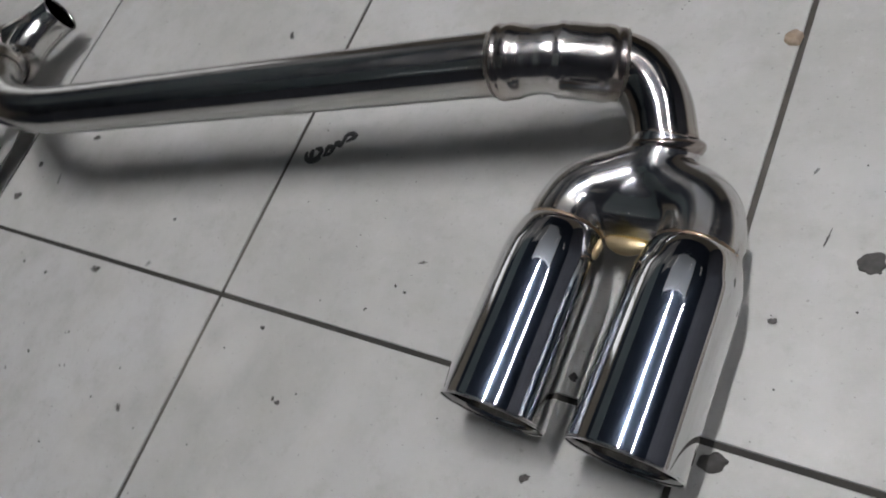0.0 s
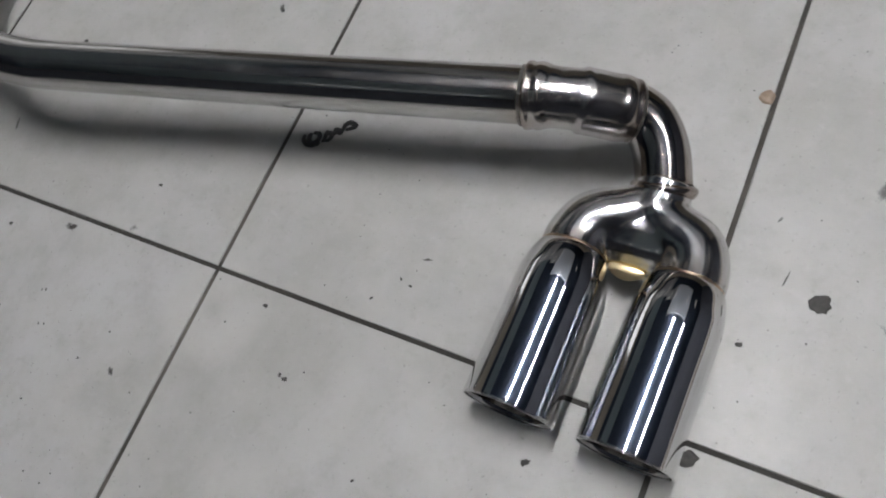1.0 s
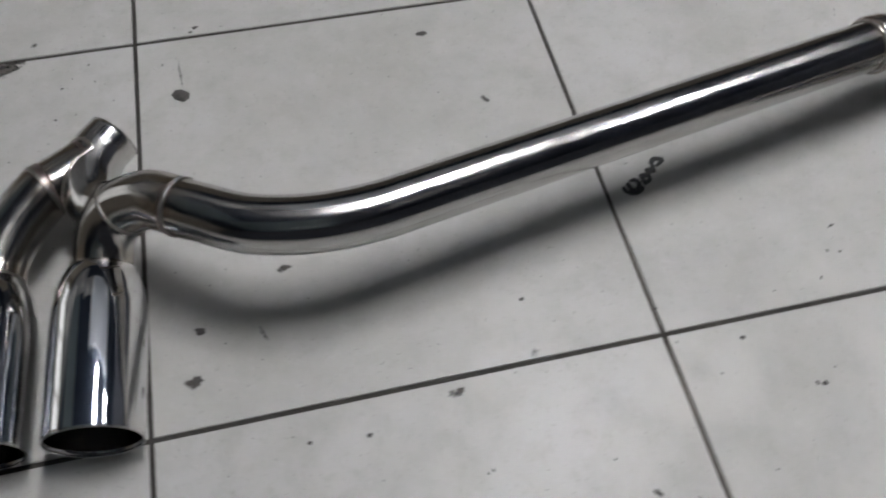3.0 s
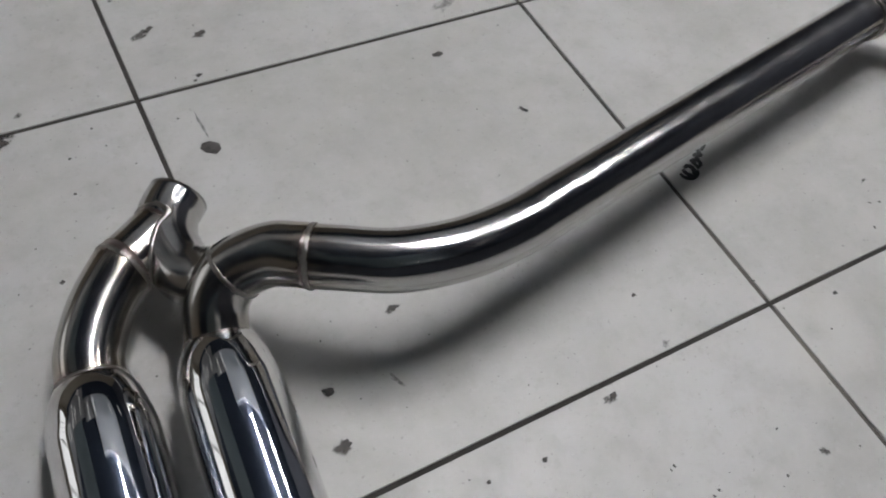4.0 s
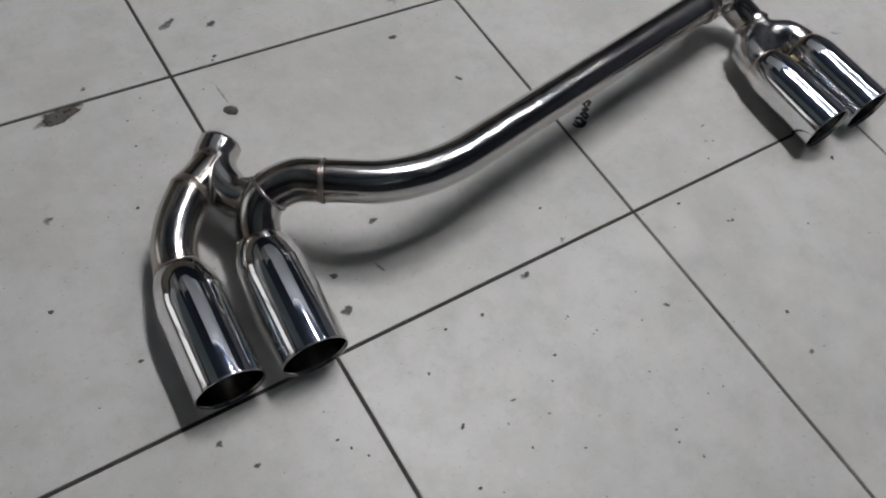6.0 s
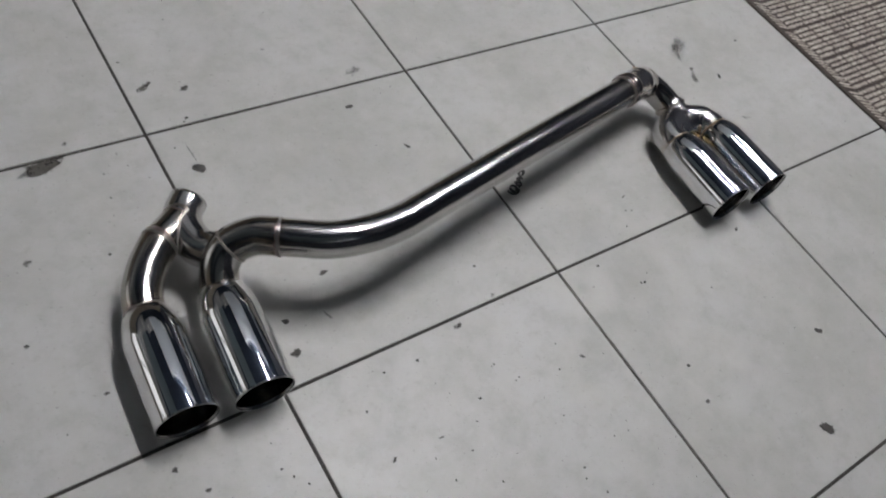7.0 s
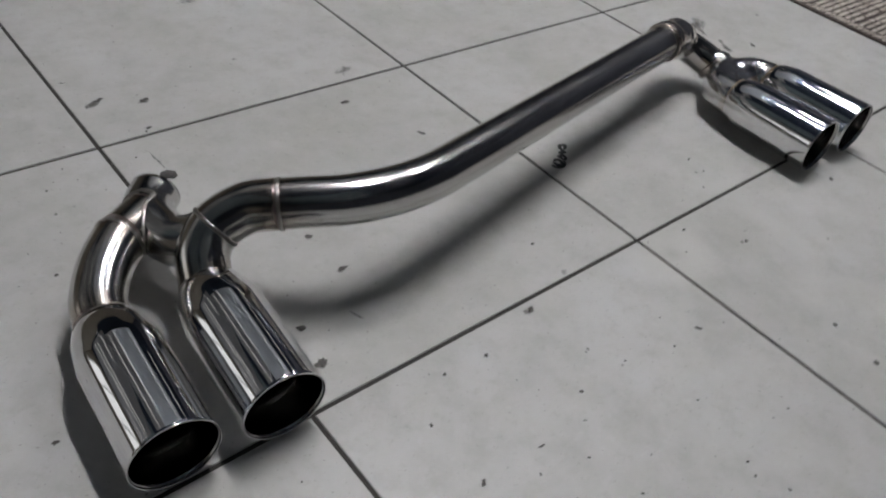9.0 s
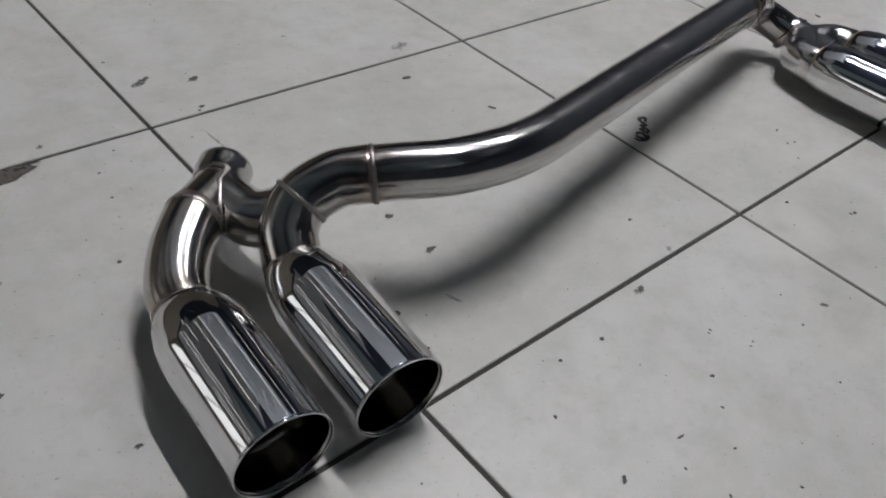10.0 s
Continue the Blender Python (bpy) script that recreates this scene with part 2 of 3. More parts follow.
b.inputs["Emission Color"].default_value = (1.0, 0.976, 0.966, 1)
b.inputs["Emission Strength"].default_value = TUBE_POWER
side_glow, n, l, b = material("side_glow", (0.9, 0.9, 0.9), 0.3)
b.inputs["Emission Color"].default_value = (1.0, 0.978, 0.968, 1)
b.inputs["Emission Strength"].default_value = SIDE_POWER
streak_glow, n, l, b = material("streak_glow", (0.9, 0.9, 0.9), 0.3)
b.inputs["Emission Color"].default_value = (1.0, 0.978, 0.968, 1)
b.inputs["Emission Strength"].default_value = STREAK_POWER
# glow of the added west panes, seen only as white bands on the tips
glow_pane, n, l, b = material("glow_pane", (0.8, 0.8, 0.8), 0.4)
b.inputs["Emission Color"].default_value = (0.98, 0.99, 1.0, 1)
l.new(ranged(n, l, noise_node(n, l, 1.3, 3, 0.6, where(n)), 0.3, 0.7, GLOW_PANE_POWER * 0.75, GLOW_PANE_POWER * 1.25), b.inputs["Emission Strength"])
glint_glow, n, l, b = material("glint_glow", (0.9, 0.9, 0.9), 0.3)
b.inputs["Emission Color"].default_value = (1.0, 0.98, 0.96, 1)
b.inputs["Emission Strength"].default_value = GLINT_POWER


# ---- builders ----
def mesh_of(name, verts, faces, mat, smooth=True):
    me = bpy.data.meshes.new(name)
    me.from_pydata([tuple(v) for v in verts], [], faces)
    me.materials.append(mat)
    if smooth:
        me.polygons.foreach_set("use_smooth", [True] * len(me.polygons))
    me.update()
    return me


def part(name, me, parent, label=""):
    ob = new(name, me)
    ob.parent = parent
    return tagged(ob, label)


def box_mesh(name, size, mat, bevel=0.0, at=(0, 0, 0)):
    bm = bmesh.new()
    bmesh.ops.create_cube(bm, size=1.0)
    bmesh.ops.scale(bm, vec=size, verts=bm.verts)
    bmesh.ops.translate(bm, vec=at, verts=bm.verts)
    if bevel:
        bmesh.ops.bevel(bm, geom=list(bm.edges), offset=bevel, segments=1, affect="EDGES")
    me = bpy.data.meshes.new(name)
    bm.to_mesh(me)
    bm.free()
    me.materials.append(mat)
    return me


def spline(points, step=0.004):
    """A smooth line through the points, in even steps."""
    p = [Vector(v) for v in points]
    p = [2 * p[0] - p[1], *p, 2 * p[-1] - p[-2]]
    dense = []
    for a, b, c, d in zip(p, p[1:], p[2:], p[3:]):
        k = max(4, int((c - b).length / 0.001))
        for i in range(k):
            t = i / k
            dense.append(0.5 * (2 * b + (c - a) * t + (2 * a - 5 * b + 4 * c - d) * t * t + (3 * b - a - 3 * c + d) * t**3))
    dense.append(p[-2])
    line, run = [dense[0]], 0.0
    for a, b in zip(dense, dense[1:]):
        run += (b - a).length
        if run >= step:
            line.append(b)
            run = 0.0
    if (line[-1] - dense[-1]).length < step * 0.5:
        line.pop()
    return line + [dense[-1]]


def tube_mesh(name, line, radius, mat, wall=0.0016, sides=48, seams=(True, True), bore=None):
    """A pipe with a wall along a line; radius: a number, or a function of metres along it. Rings carry the distance to the welded ends."""
    n = len(line)
    dist = [0.0]
    for a, b in zip(line, line[1:]):
        dist.append(dist[-1] + (b - a).length)
    ways = [(line[min(i + 1, n - 1)] - line[max(i - 1, 0)]).normalized() for i in range(n)]
    side = ways[0].cross(Vector((0, 0, 1)))
    side = side.normalized() if side.length > 1e-3 else Vector((1, 0, 0))
    verts, faces, seam = [], [], []
    rings = []
    for i in range(n):
        side = (side - ways[i] * side.dot(ways[i])).normalized()
        up = ways[i].cross(side)
        rings.append((line[i], side.copy(), up))
    size = radius if callable(radius) else (lambda s: radius)
    total = dist[-1]
    rows = [(i, 0.0) for i in range(n)] + [(i, wall) for i in reversed(range(n))]
    for i, inward in rows:
        c, s, u = rings[i]
        r = size(dist[i]) - inward
        for k in range(sides):
            a = 2 * math.pi * k / sides
            verts.append(c + s * (r * math.cos(a)) + u * (r * math.sin(a)))
            near = min([dist[i]] * seams[0] + [total - dist[i]] * seams[1] + [1.0])
            seam.append(near)
    m = len(rows)
    for j in range(m):
        q = (j + 1) % m
        for k in range(sides):
            w = (k + 1) % sides
            faces.append((j * sides + k, j * sides + w, q * sides + w, q * sides + k))
    me = mesh_of(name, verts, faces, mat)
    if bore is not None:
        me.materials.append(bore)
        me.polygons.foreach_set("material_index", [1 if f // sides >= n else 0 for f in range(len(faces))])
    at = me.attributes.new("seam", "FLOAT", "POINT")
    at.data.foreach_set("value", seam)
    uv = me.uv_layers.new(name="along")
    flat = []
    for f in range(len(faces)):
        j, k = divmod(f, sides)
        for dj, dk in ((0, 0), (0, 1), (1, 1), (1, 0)):
            flat += [(k + dk) / sides, (j + dj) / m]
    uv.data.foreach_set("uv", flat)
    me.update()
    return me


def weld_mesh(name, centre, way, radius, bead=0.0026, mat=None, sides=72, seed=0):
    """A weld bead round a pipe, in small overlapping ripples."""
    rng = random.Random(seed)
    way = Vector(way).normalized()
    s = way.cross(Vector((0, 0, 1)))
    s = s.normalized() if s.length > 1e-3 else Vector((1, 0, 0))
    u = way.cross(s)
    verts, faces = [], []
    for k in range(sides):
        a = 2 * math.pi * k / sides
        out = s * math.cos(a) + u * math.sin(a)
        fat = bead * (0.8 + 0.35 * (k % 2) + rng.uniform(-0.12, 0.12))
        shift = rng.uniform(-0.0005, 0.0005)
        for j in range(8):
            b = 2 * math.pi * j / 8
            verts.append(Vector(centre) + out * (radius + 0.55 * fat * math.cos(b)) + way * (1.25 * fat * math.sin(b) + shift))
    for k in range(sides):
        q = (k + 1) % sides
        for j in range(8):
            w = (j + 1) % 8
            faces.append((k * 8 + j, k * 8 + w, q * 8 + w, q * 8 + j))
    return mesh_of(name, verts, faces, mat or weld_metal)


def eased(knots):
    """A smooth function through (place, value) pairs, without ripples."""
    xs, ys = [k[0] for k in knots], [k[1] for k in knots]
    grade = [(ys[i + 1] - ys[i]) / (xs[i + 1] - xs[i]) for i in range(len(xs) - 1)]
    slope = [grade[0]] + [0.0 if a * b <= 0 else 2 * a * b / (a + b) for a, b in zip(grade, grade[1:])] + [grade[-1]]

    def value(s):
        s = min(max(s, xs[0]), xs[-1])
        for i in range(len(xs) - 1):
            if s <= xs[i + 1]:
                h = xs[i + 1] - xs[i]
                t = (s - xs[i]) / h
                a, b = 2 * t**3 - 3 * t * t + 1, t**3 - 2 * t * t + t
                return a * ys[i] + b * h * slope[i] + (1 - a) * ys[i + 1] + (t**3 - t * t) * h * slope[i + 1]
        return ys[-1]
    return value


# ---- room ----
X0, X1, Y0, Y1 = -7.2, 5.98, -4.8, 7.78
floor = tagged(new("floor", box_mesh("floor", (X1 - X0, Y1 - Y0, 0.1), grout, 0, ((X0 + X1) / 2, (Y0 + Y1) / 2, -0.0518))), "floor of large pale grey tiles with dark dirty joints", "floor", kind="structure")
for name, size, at in (
    ("wall_north", (X1 - X0 + 0.4, 0.2, CEILING), ((X0 + X1) / 2, Y1 + 0.1, CEILING / 2)),
    ("wall_south", (X1 - X0 + 0.4, 0.2, CEILING), ((X0 + X1) / 2, Y0 - 0.1, CEILING / 2)),
    ("wall_east", (0.2, Y1 - Y0, CEILING), (X1 + 0.1, (Y0 + Y1) / 2, CEILING / 2)),
    ("wall_west", (0.2, Y1 - Y0, CEILING), (X0 - 0.1, (Y0 + Y1) / 2, CEILING / 2)),
):
    tagged(new(name, box_mesh(name, size, pale_wall if name in ("wall_north", "wall_west") else wall_paint, 0, at)), "cream painted workshop wall" if name in ("wall_north", "wall_west") else "dim blue-grey painted workshop wall", "wall", kind="structure")
tagged(new("ceiling", box_mesh("ceiling", (X1 - X0 + 0.4, Y1 - Y0 + 0.4, 0.15), ceiling_paint, 0, ((X0 + X1) / 2, (Y0 + Y1) / 2, CEILING + 0.075))), "dark blue-grey workshop ceiling", "ceiling", kind="structure")

# unseen sheets, added under the ceiling as pale and teal reflections for the steel
for k, (a, b, c, d, paint, label) in enumerate((
    (-0.1, 2.9, 1.6, 4.3, bright_sheet, "unseen pale bluish roof sheet, added for the light band on the tips"),
    (-1.4, -0.12, 2.3, 4.3, pale_sheet, "unseen light grey roof sheet round two battens, added for grey tones on the tips"),
    (-3.2, 0.6, -4.6, -1.1, teal_sheet, "unseen teal-grey roof sheet, added for blue tones on the pipe"),
    (-7.1, -1.42, 3.0, 6.6, pale_sheet, "unseen light grey roof sheet round the weak battens, added for pale streaks"),
    (-4.6, -2.0, -1.0, 2.95, teal_sheet, "unseen teal-grey roof sheet, added for the teal band on the tips"),
)):
    tagged(new("roof_panel_%d" % (k + 1), box_mesh("mirrored_sheet", (b - a, d - c, 0.03), paint, 0.004, ((a + b) / 2, (c + d) / 2, CEILING - 0.0155))), label, "roof panel", kind="structure")


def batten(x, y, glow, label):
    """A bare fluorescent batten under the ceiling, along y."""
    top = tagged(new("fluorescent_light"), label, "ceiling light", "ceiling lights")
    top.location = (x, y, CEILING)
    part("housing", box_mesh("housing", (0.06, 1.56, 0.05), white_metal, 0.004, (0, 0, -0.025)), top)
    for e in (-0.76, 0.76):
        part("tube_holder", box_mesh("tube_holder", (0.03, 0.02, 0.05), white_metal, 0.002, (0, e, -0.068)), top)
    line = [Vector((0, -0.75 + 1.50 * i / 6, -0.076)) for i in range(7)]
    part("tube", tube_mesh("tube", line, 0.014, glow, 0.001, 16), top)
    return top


for spots, glow, label in ((BATTENS, tube_glow, "white ceiling batten with a bare glowing fluorescent tube"), (SIDE_BATTENS, side_glow, "white ceiling batten with a weaker fluorescent tube"), (STREAK_BATTENS, streak_glow, "unseen ceiling batten with a weak tube, added for streaks mirrored in the steel")):
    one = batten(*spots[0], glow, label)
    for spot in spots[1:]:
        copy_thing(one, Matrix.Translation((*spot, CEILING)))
# unseen glowing panes in the west wall, added for white bands on the tips
window = tagged(new("window_1"), "unseen band of glowing panes, added for white bands on the tips", "window", kind="structure")
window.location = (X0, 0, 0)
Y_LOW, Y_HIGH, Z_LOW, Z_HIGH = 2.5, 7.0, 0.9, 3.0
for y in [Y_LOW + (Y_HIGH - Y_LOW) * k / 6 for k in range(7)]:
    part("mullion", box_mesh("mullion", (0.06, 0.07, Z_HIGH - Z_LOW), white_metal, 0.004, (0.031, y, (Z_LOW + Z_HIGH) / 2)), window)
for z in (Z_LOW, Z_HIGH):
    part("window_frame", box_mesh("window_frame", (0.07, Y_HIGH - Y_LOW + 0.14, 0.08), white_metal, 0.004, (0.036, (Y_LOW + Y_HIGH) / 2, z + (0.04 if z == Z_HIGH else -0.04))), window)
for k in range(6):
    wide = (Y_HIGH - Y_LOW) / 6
    part("pane", box_mesh("pane", (0.012, wide - 0.074, Z_HIGH - Z_LOW - 0.004), glow_pane, 0, (0.020, Y_LOW + wide * (k + 0.5), (Z_LOW + Z_HIGH) / 2)), window)


def lamp(x, y):
    """A small unseen lamp under the ceiling, added for glints in the tip bores."""
    top = tagged(new("ceiling_lamp"), "unseen small glowing lamp, added for glints in the tip bores", "ceiling light", "small ceiling lamps")
    top.location = (x, y, CEILING)
    part("holder", tube_mesh("holder", [Vector((0, 0, -0.001)), Vector((0, 0, -0.03)), Vector((0, 0, -0.06))], 0.022, white_metal, 0.004, 20), top)
    line = [Vector((0, 0, -0.06 - 0.012 * i)) for i in range(12)]
    part("bulb", tube_mesh("bulb", line, eased([(0, 0.018), (0.05, 0.032), (0.10, 0.030), (0.132, 0.004)]), glint_glow, 0.001, 20), top)
    return top


for i, (x, y) in enumerate(GLINT_LAMPS):
    if i == 0:
        first_lamp = lamp(x, y)
    else:
        copy_thing(first_lamp, Matrix.Translation((x, y, CEILING)))

# ---- exhaust ----
R = 0.0324
exhaust = tagged(new("exhaust_system"), "polished stainless steel quad-tip car exhaust lying on the tiles", "exhaust pipe")
COLLAR = Vector((0.951, 0.2785, 0.1275))
STRAIGHT = (COLLAR - Vector((0.345, 0.159, 0.1445))).normalized()
MAIN = [(0.080, 0.2015, 0.1412), (0.104, 0.1855, 0.1455), (0.152, 0.158, 0.150), (0.216, 0.144, 0.151), (0.280, 0.1465, 0.148)]
MAIN += [tuple(Vector((0.345, 0.159, 0.1445)).lerp(COLLAR, k / 4)) for k in range(5)]
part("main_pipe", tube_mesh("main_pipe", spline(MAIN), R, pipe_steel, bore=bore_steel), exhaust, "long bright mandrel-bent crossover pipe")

# sleeve between main pipe and elbow: beaded ends, crushed waist
SLEEVE_MID = Vector((1.0035, 0.2895, 0.1225))
SLEEVE_END = Vector((1.0580, 0.3070, 0.0950))
SLEEVE_OUT = (SLEEVE_END - SLEEVE_MID).normalized()
SLEEVE_WAY = (SLEEVE_END - COLLAR).normalized()
sleeve_r = eased([(0, 0.0350), (0.002, 0.0374), (0.005, 0.0380), (0.008, 0.0374), (0.0105, 0.0364), (0.013, 0.0372), (0.016, 0.0376), (0.020, 0.0370), (0.030, 0.0340), (0.044, 0.0334), (0.056, 0.0340), (0.060, 0.0362), (0.063, 0.0372), (0.067, 0.0366), (0.098, 0.0366), (0.103, 0.0374), (0.109, 0.0372), (0.114, 0.0352)])


def sleeve_mesh():
    me = tube_mesh("sleeve", spline([COLLAR - STRAIGHT * 0.002, COLLAR + STRAIGHT * 0.022, SLEEVE_MID, SLEEVE_END.lerp(SLEEVE_MID, 0.4), SLEEVE_END + SLEEVE_OUT * 0.001], 0.0012), sleeve_r, sleeve_steel, 0.0016, 96)
    rng = random.Random(8)
    side = SLEEVE_WAY.cross(Vector((0, 0, 1))).normalized()
    up = side.cross(SLEEVE_WAY)
    dents = [(rng.uniform(0.026, 0.062), k * 0.7 + rng.uniform(-0.2, 0.2), rng.uniform(0.004, 0.009), rng.uniform(0.16, 0.34), rng.uniform(-0.0004, 0.0016)) for k in range(9)]
    dents += [(rng.uniform(0.058, 0.066), k * 0.7, 0.003, 0.2, rng.uniform(0.0006, 0.0014)) for k in range(9)]
    for v in me.vertices:
        off = v.co - COLLAR
        s = off.dot(SLEEVE_WAY)
        out = off - SLEEVE_WAY * s
        a = math.atan2(out.dot(up), out.dot(side))
        deep = 0.0
        for ds, da, ws, wa, h in dents:
            turn = (a - da + math.pi) % (2 * math.pi) - math.pi
            deep += h * math.exp(-((s - ds) / ws) ** 2 - (turn / wa) ** 2)
        v.co -= out.normalized() * deep
    me.update()
    return me


part("sleeve", sleeve_mesh(), exhaust, "swaged joining sleeve with beaded ends and crushed waist")

NECK = Vector((1.1138, 0.2435, 0.0575))
RIGHT_ELBOW = [tuple(SLEEVE_END - SLEEVE_OUT * 0.010), tuple(SLEEVE_END + SLEEVE_OUT * 0.003), (1.0800, 0.3025, 0.0835), (1.0995, 0.2790, 0.0710), tuple(NECK)]
part("elbow", tube_mesh("elbow", spline(RIGHT_ELBOW), 0.0312, elbow_steel), exhaust, "tight polished elbow turning down to the merge")
collar_way = Vector((0.004, -0.030, -0.016)).normalized()
part("collar", tube_mesh("collar", [NECK + collar_way * (0.001 * k - 0.007) for k in range(15)], eased([(0, 0.0318), (0.002, 0.0350), (0.005, 0.0370), (0.008, 0.0368), (0.011, 0.0354), (0.014, 0.0334)]), elbow_steel, 0.0016, 64), exhaust, "rolled collar above the merge")


def merge_piece():
    """The trouser-shaped piece that feeds both tips."""
    verts, faces = [], []
    mid, low = 1.1085, 0.0545
    neck = [(1.1145, 0.2500, 0.0610), (1.1140, 0.2320, 0.0575), (1.1120, 0.2060, 0.0560)]
    shapes = [(neck, 0.0325)]
    widening = eased([(0, 0.0300), (0.03, 0.0330), (0.06, 0.0352), (0.10, 0.0364)])
    for e in (-1, 1):
        shapes.append(([(1.1120, 0.2180, 0.0565), (mid + e * 0.026, 0.2005, 0.0550), (mid + e * 0.0535, 0.1850, low), (mid + e * 0.0640, 0.1600, low), (mid + e * 0.0635, 0.1370, low + 0.001)], widening))
    for y, half, z, r in ((0.190, 0.030, 0.0530, 0.0300), (0.179, 0.036, 0.0510, 0.0270), (0.168, 0.036, 0.0450, 0.0205), (0.159, 0.036, 0.0405, 0.0150), (0.151, 0.034, 0.0385, 0.0100)):
        shapes.append(([(mid - half, y, z), (mid - half * 0.5, y, z - 0.0010), (mid, y, z - 0.0016), (mid + half * 0.5, y, z - 0.0010), (mid + half, y, z)], r))
    for points, r in shapes:
        me = tube_mesh("shape", spline(points), r, merge_steel, 0.018, 32)
        base = len(verts)
        verts += [v.co.copy() for v in me.vertices]
        faces += [tuple(i + base for i in p.vertices) for p in me.polygons]
        bpy.data.meshes.remove(me)
    ob = part("merge_piece", mesh_of("merge_piece", verts, faces, merge_steel), exhaust, "smooth trouser-shaped merge with gold heat tint")
    mod = ob.modifiers.new("fuse", "REMESH")
    mod.mode, mod.voxel_size, mod.use_smooth_shade = "VOXEL", 0.0024, True
    mod = ob.modifiers.new("blend", "SMOOTH")
    mod.factor, mod.iterations = 0.6, 12
    return ob


merge_piece()


def fillet():
    """The lens-shaped gold fillet that closes the crotch of the merge from below."""
    bm = bmesh.new()
    bmesh.ops.create_uvsphere(bm, u_segments=32, v_segments=16, radius=1.0)
    for v in bm.verts:
        x, y, z = v.co
        v.co = (0.0205 * x, 0.0085 * y - 0.0035 * (1 - x * x), 0.0030 * z)
    bmesh.ops.rotate(bm, verts=bm.verts, matrix=Matrix.Rotation(radians(20), 3, "X"))
    bmesh.ops.translate(bm, verts=bm.verts, vec=(1.1050, 0.1445, 0.0495))
    me = bpy.data.meshes.new("fillet")
    bm.to_mesh(me)
    bm.free()
    me.materials.append(gold_steel)
    me.polygons.foreach_set("use_smooth", [True] * len(me.polygons))
    return part("fillet", me, exhaust, "straw-gold heat-tinted fillet in the crotch of the merge")


fillet()


def tip(neck, rim, seed, label, root=0.0335, bead=weld_metal, full=0.0495):
    """A tip: narrow welded neck, rounded shoulder, straight barrel and thin rolled lip."""
    neck, rim = Vector(neck), Vector(rim)
    way, long = (rim - neck).normalized(), (rim - neck).length
    outer = eased([(0, root), (0.007, root + 0.0046), (0.020, max(0.0436, root + 0.0085)), (0.038, 0.0477), (0.060, full - 0.0002), (0.090, full), (long, 0.0500)])
    line = [neck + way * (long * i / 60) for i in range(61)]
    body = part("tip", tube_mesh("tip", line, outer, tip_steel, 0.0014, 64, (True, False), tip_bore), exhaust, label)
    end = [rim - way * 0.0012, rim - way * 0.0002, rim + way * 0.0006]
    part("lip", tube_mesh("lip", end, eased([(0, 0.0500), (0.0008, 0.0504), (0.002, 0.0501)]), tip_steel, 0.0017, 64, (False, False)), body, "thin bright rolled lip")
    liner = [rim - way * (0.0015 + 0.0045 * k) for k in range(17)]
    part("liner", tube_mesh("liner", liner, eased([(0, 0.0484), (0.010, 0.0478), (0.060, 0.0420), (0.072, 0.0400)]), tip_bore, 0.0012, 64, (False, False)), body, "darker tapering inner cone")
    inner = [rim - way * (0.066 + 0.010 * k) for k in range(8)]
    part("inner_pipe", tube_mesh("inner_pipe", inner, 0.0396, bore_steel, 0.0016, 48, (False, False)), body, "dark inner pipe end")
    part("weld", weld_mesh("weld", neck + way * 0.001, way, root + 0.0003, 0.0018, bead, seed=seed), body, "rippled weld bead")
    return body


tip((-0.1510, 0.201, 0.0560), (-0.161, 0.001, 0.0530), 1, "outer mirror-polished exhaust tip", full=0.0506)
tip((-0.0290, 0.193, 0.0605), (-0.0410, -0.010, 0.0565), 2, "inner mirror-polished exhaust tip", full=0.0506)
tip((1.0455, 0.146, 0.0560), (1.0430, -0.043, 0.0575), 3, "mirror-polished exhaust tip below the merge", 0.0358, tip_weld, 0.0487)
tip((1.1715, 0.146, 0.0560), (1.1675, -0.046, 0.0575), 4, "mirror-polished exhaust tip below the merge", 0.0358, tip_weld, 0.0487)

LEFT_ELBOW = [MAIN[0], (0.068, 0.2105, 0.1385), (0.045, 0.227, 0.130), (0.009, 0.2365, 0.1090), (-0.016, 0.223, 0.086), (-0.029, 0.191, 0.061)]
part("elbow", tube_mesh("elbow", spline(LEFT_ELBOW), R + 0.0006, tinted_steel), exhaust, "tight polished elbow from crossover down to the inner tip")
OUTER_BRANCH = [(-0.1510, 0.202, 0.056), (-0.143, 0.234, 0.062), (-0.119, 0.272, 0.071), (-0.088, 0.303, 0.079), (-0.0835, 0.3065, 0.0791)]
part("branch_pipe", tube_mesh("branch_pipe", spline(OUTER_BRANCH), R + 0.0006, tinted_steel), exhaust, "bent branch to the outer tip")
INLET = [(-0.0080, 0.3755, 0.0740), (-0.0275, 0.3525, 0.0730), (-0.0375, 0.316, 0.0745), (-0.0300, 0.2740, 0.0765), (-0.0100, 0.2525, 0.0860), (0.0130, 0.2370, 0.1050)]
inlet_line = spline(INLET)
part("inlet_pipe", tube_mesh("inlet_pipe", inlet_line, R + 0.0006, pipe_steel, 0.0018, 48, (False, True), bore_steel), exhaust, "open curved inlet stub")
JOIN_A, JOIN_B = Vector((-0.0880, 0.3030, 0.0790)), Vector((-0.0360, 0.3380, 0.0755))
part("connecting_pipe", tube_mesh("connecting_pipe", spline([JOIN_A.lerp(JOIN_B, -0.08), JOIN_A.lerp(JOIN_B, 0.5), JOIN_B]), R, tinted_steel), exhaust, "short mitred pipe piece with brown heat tint")


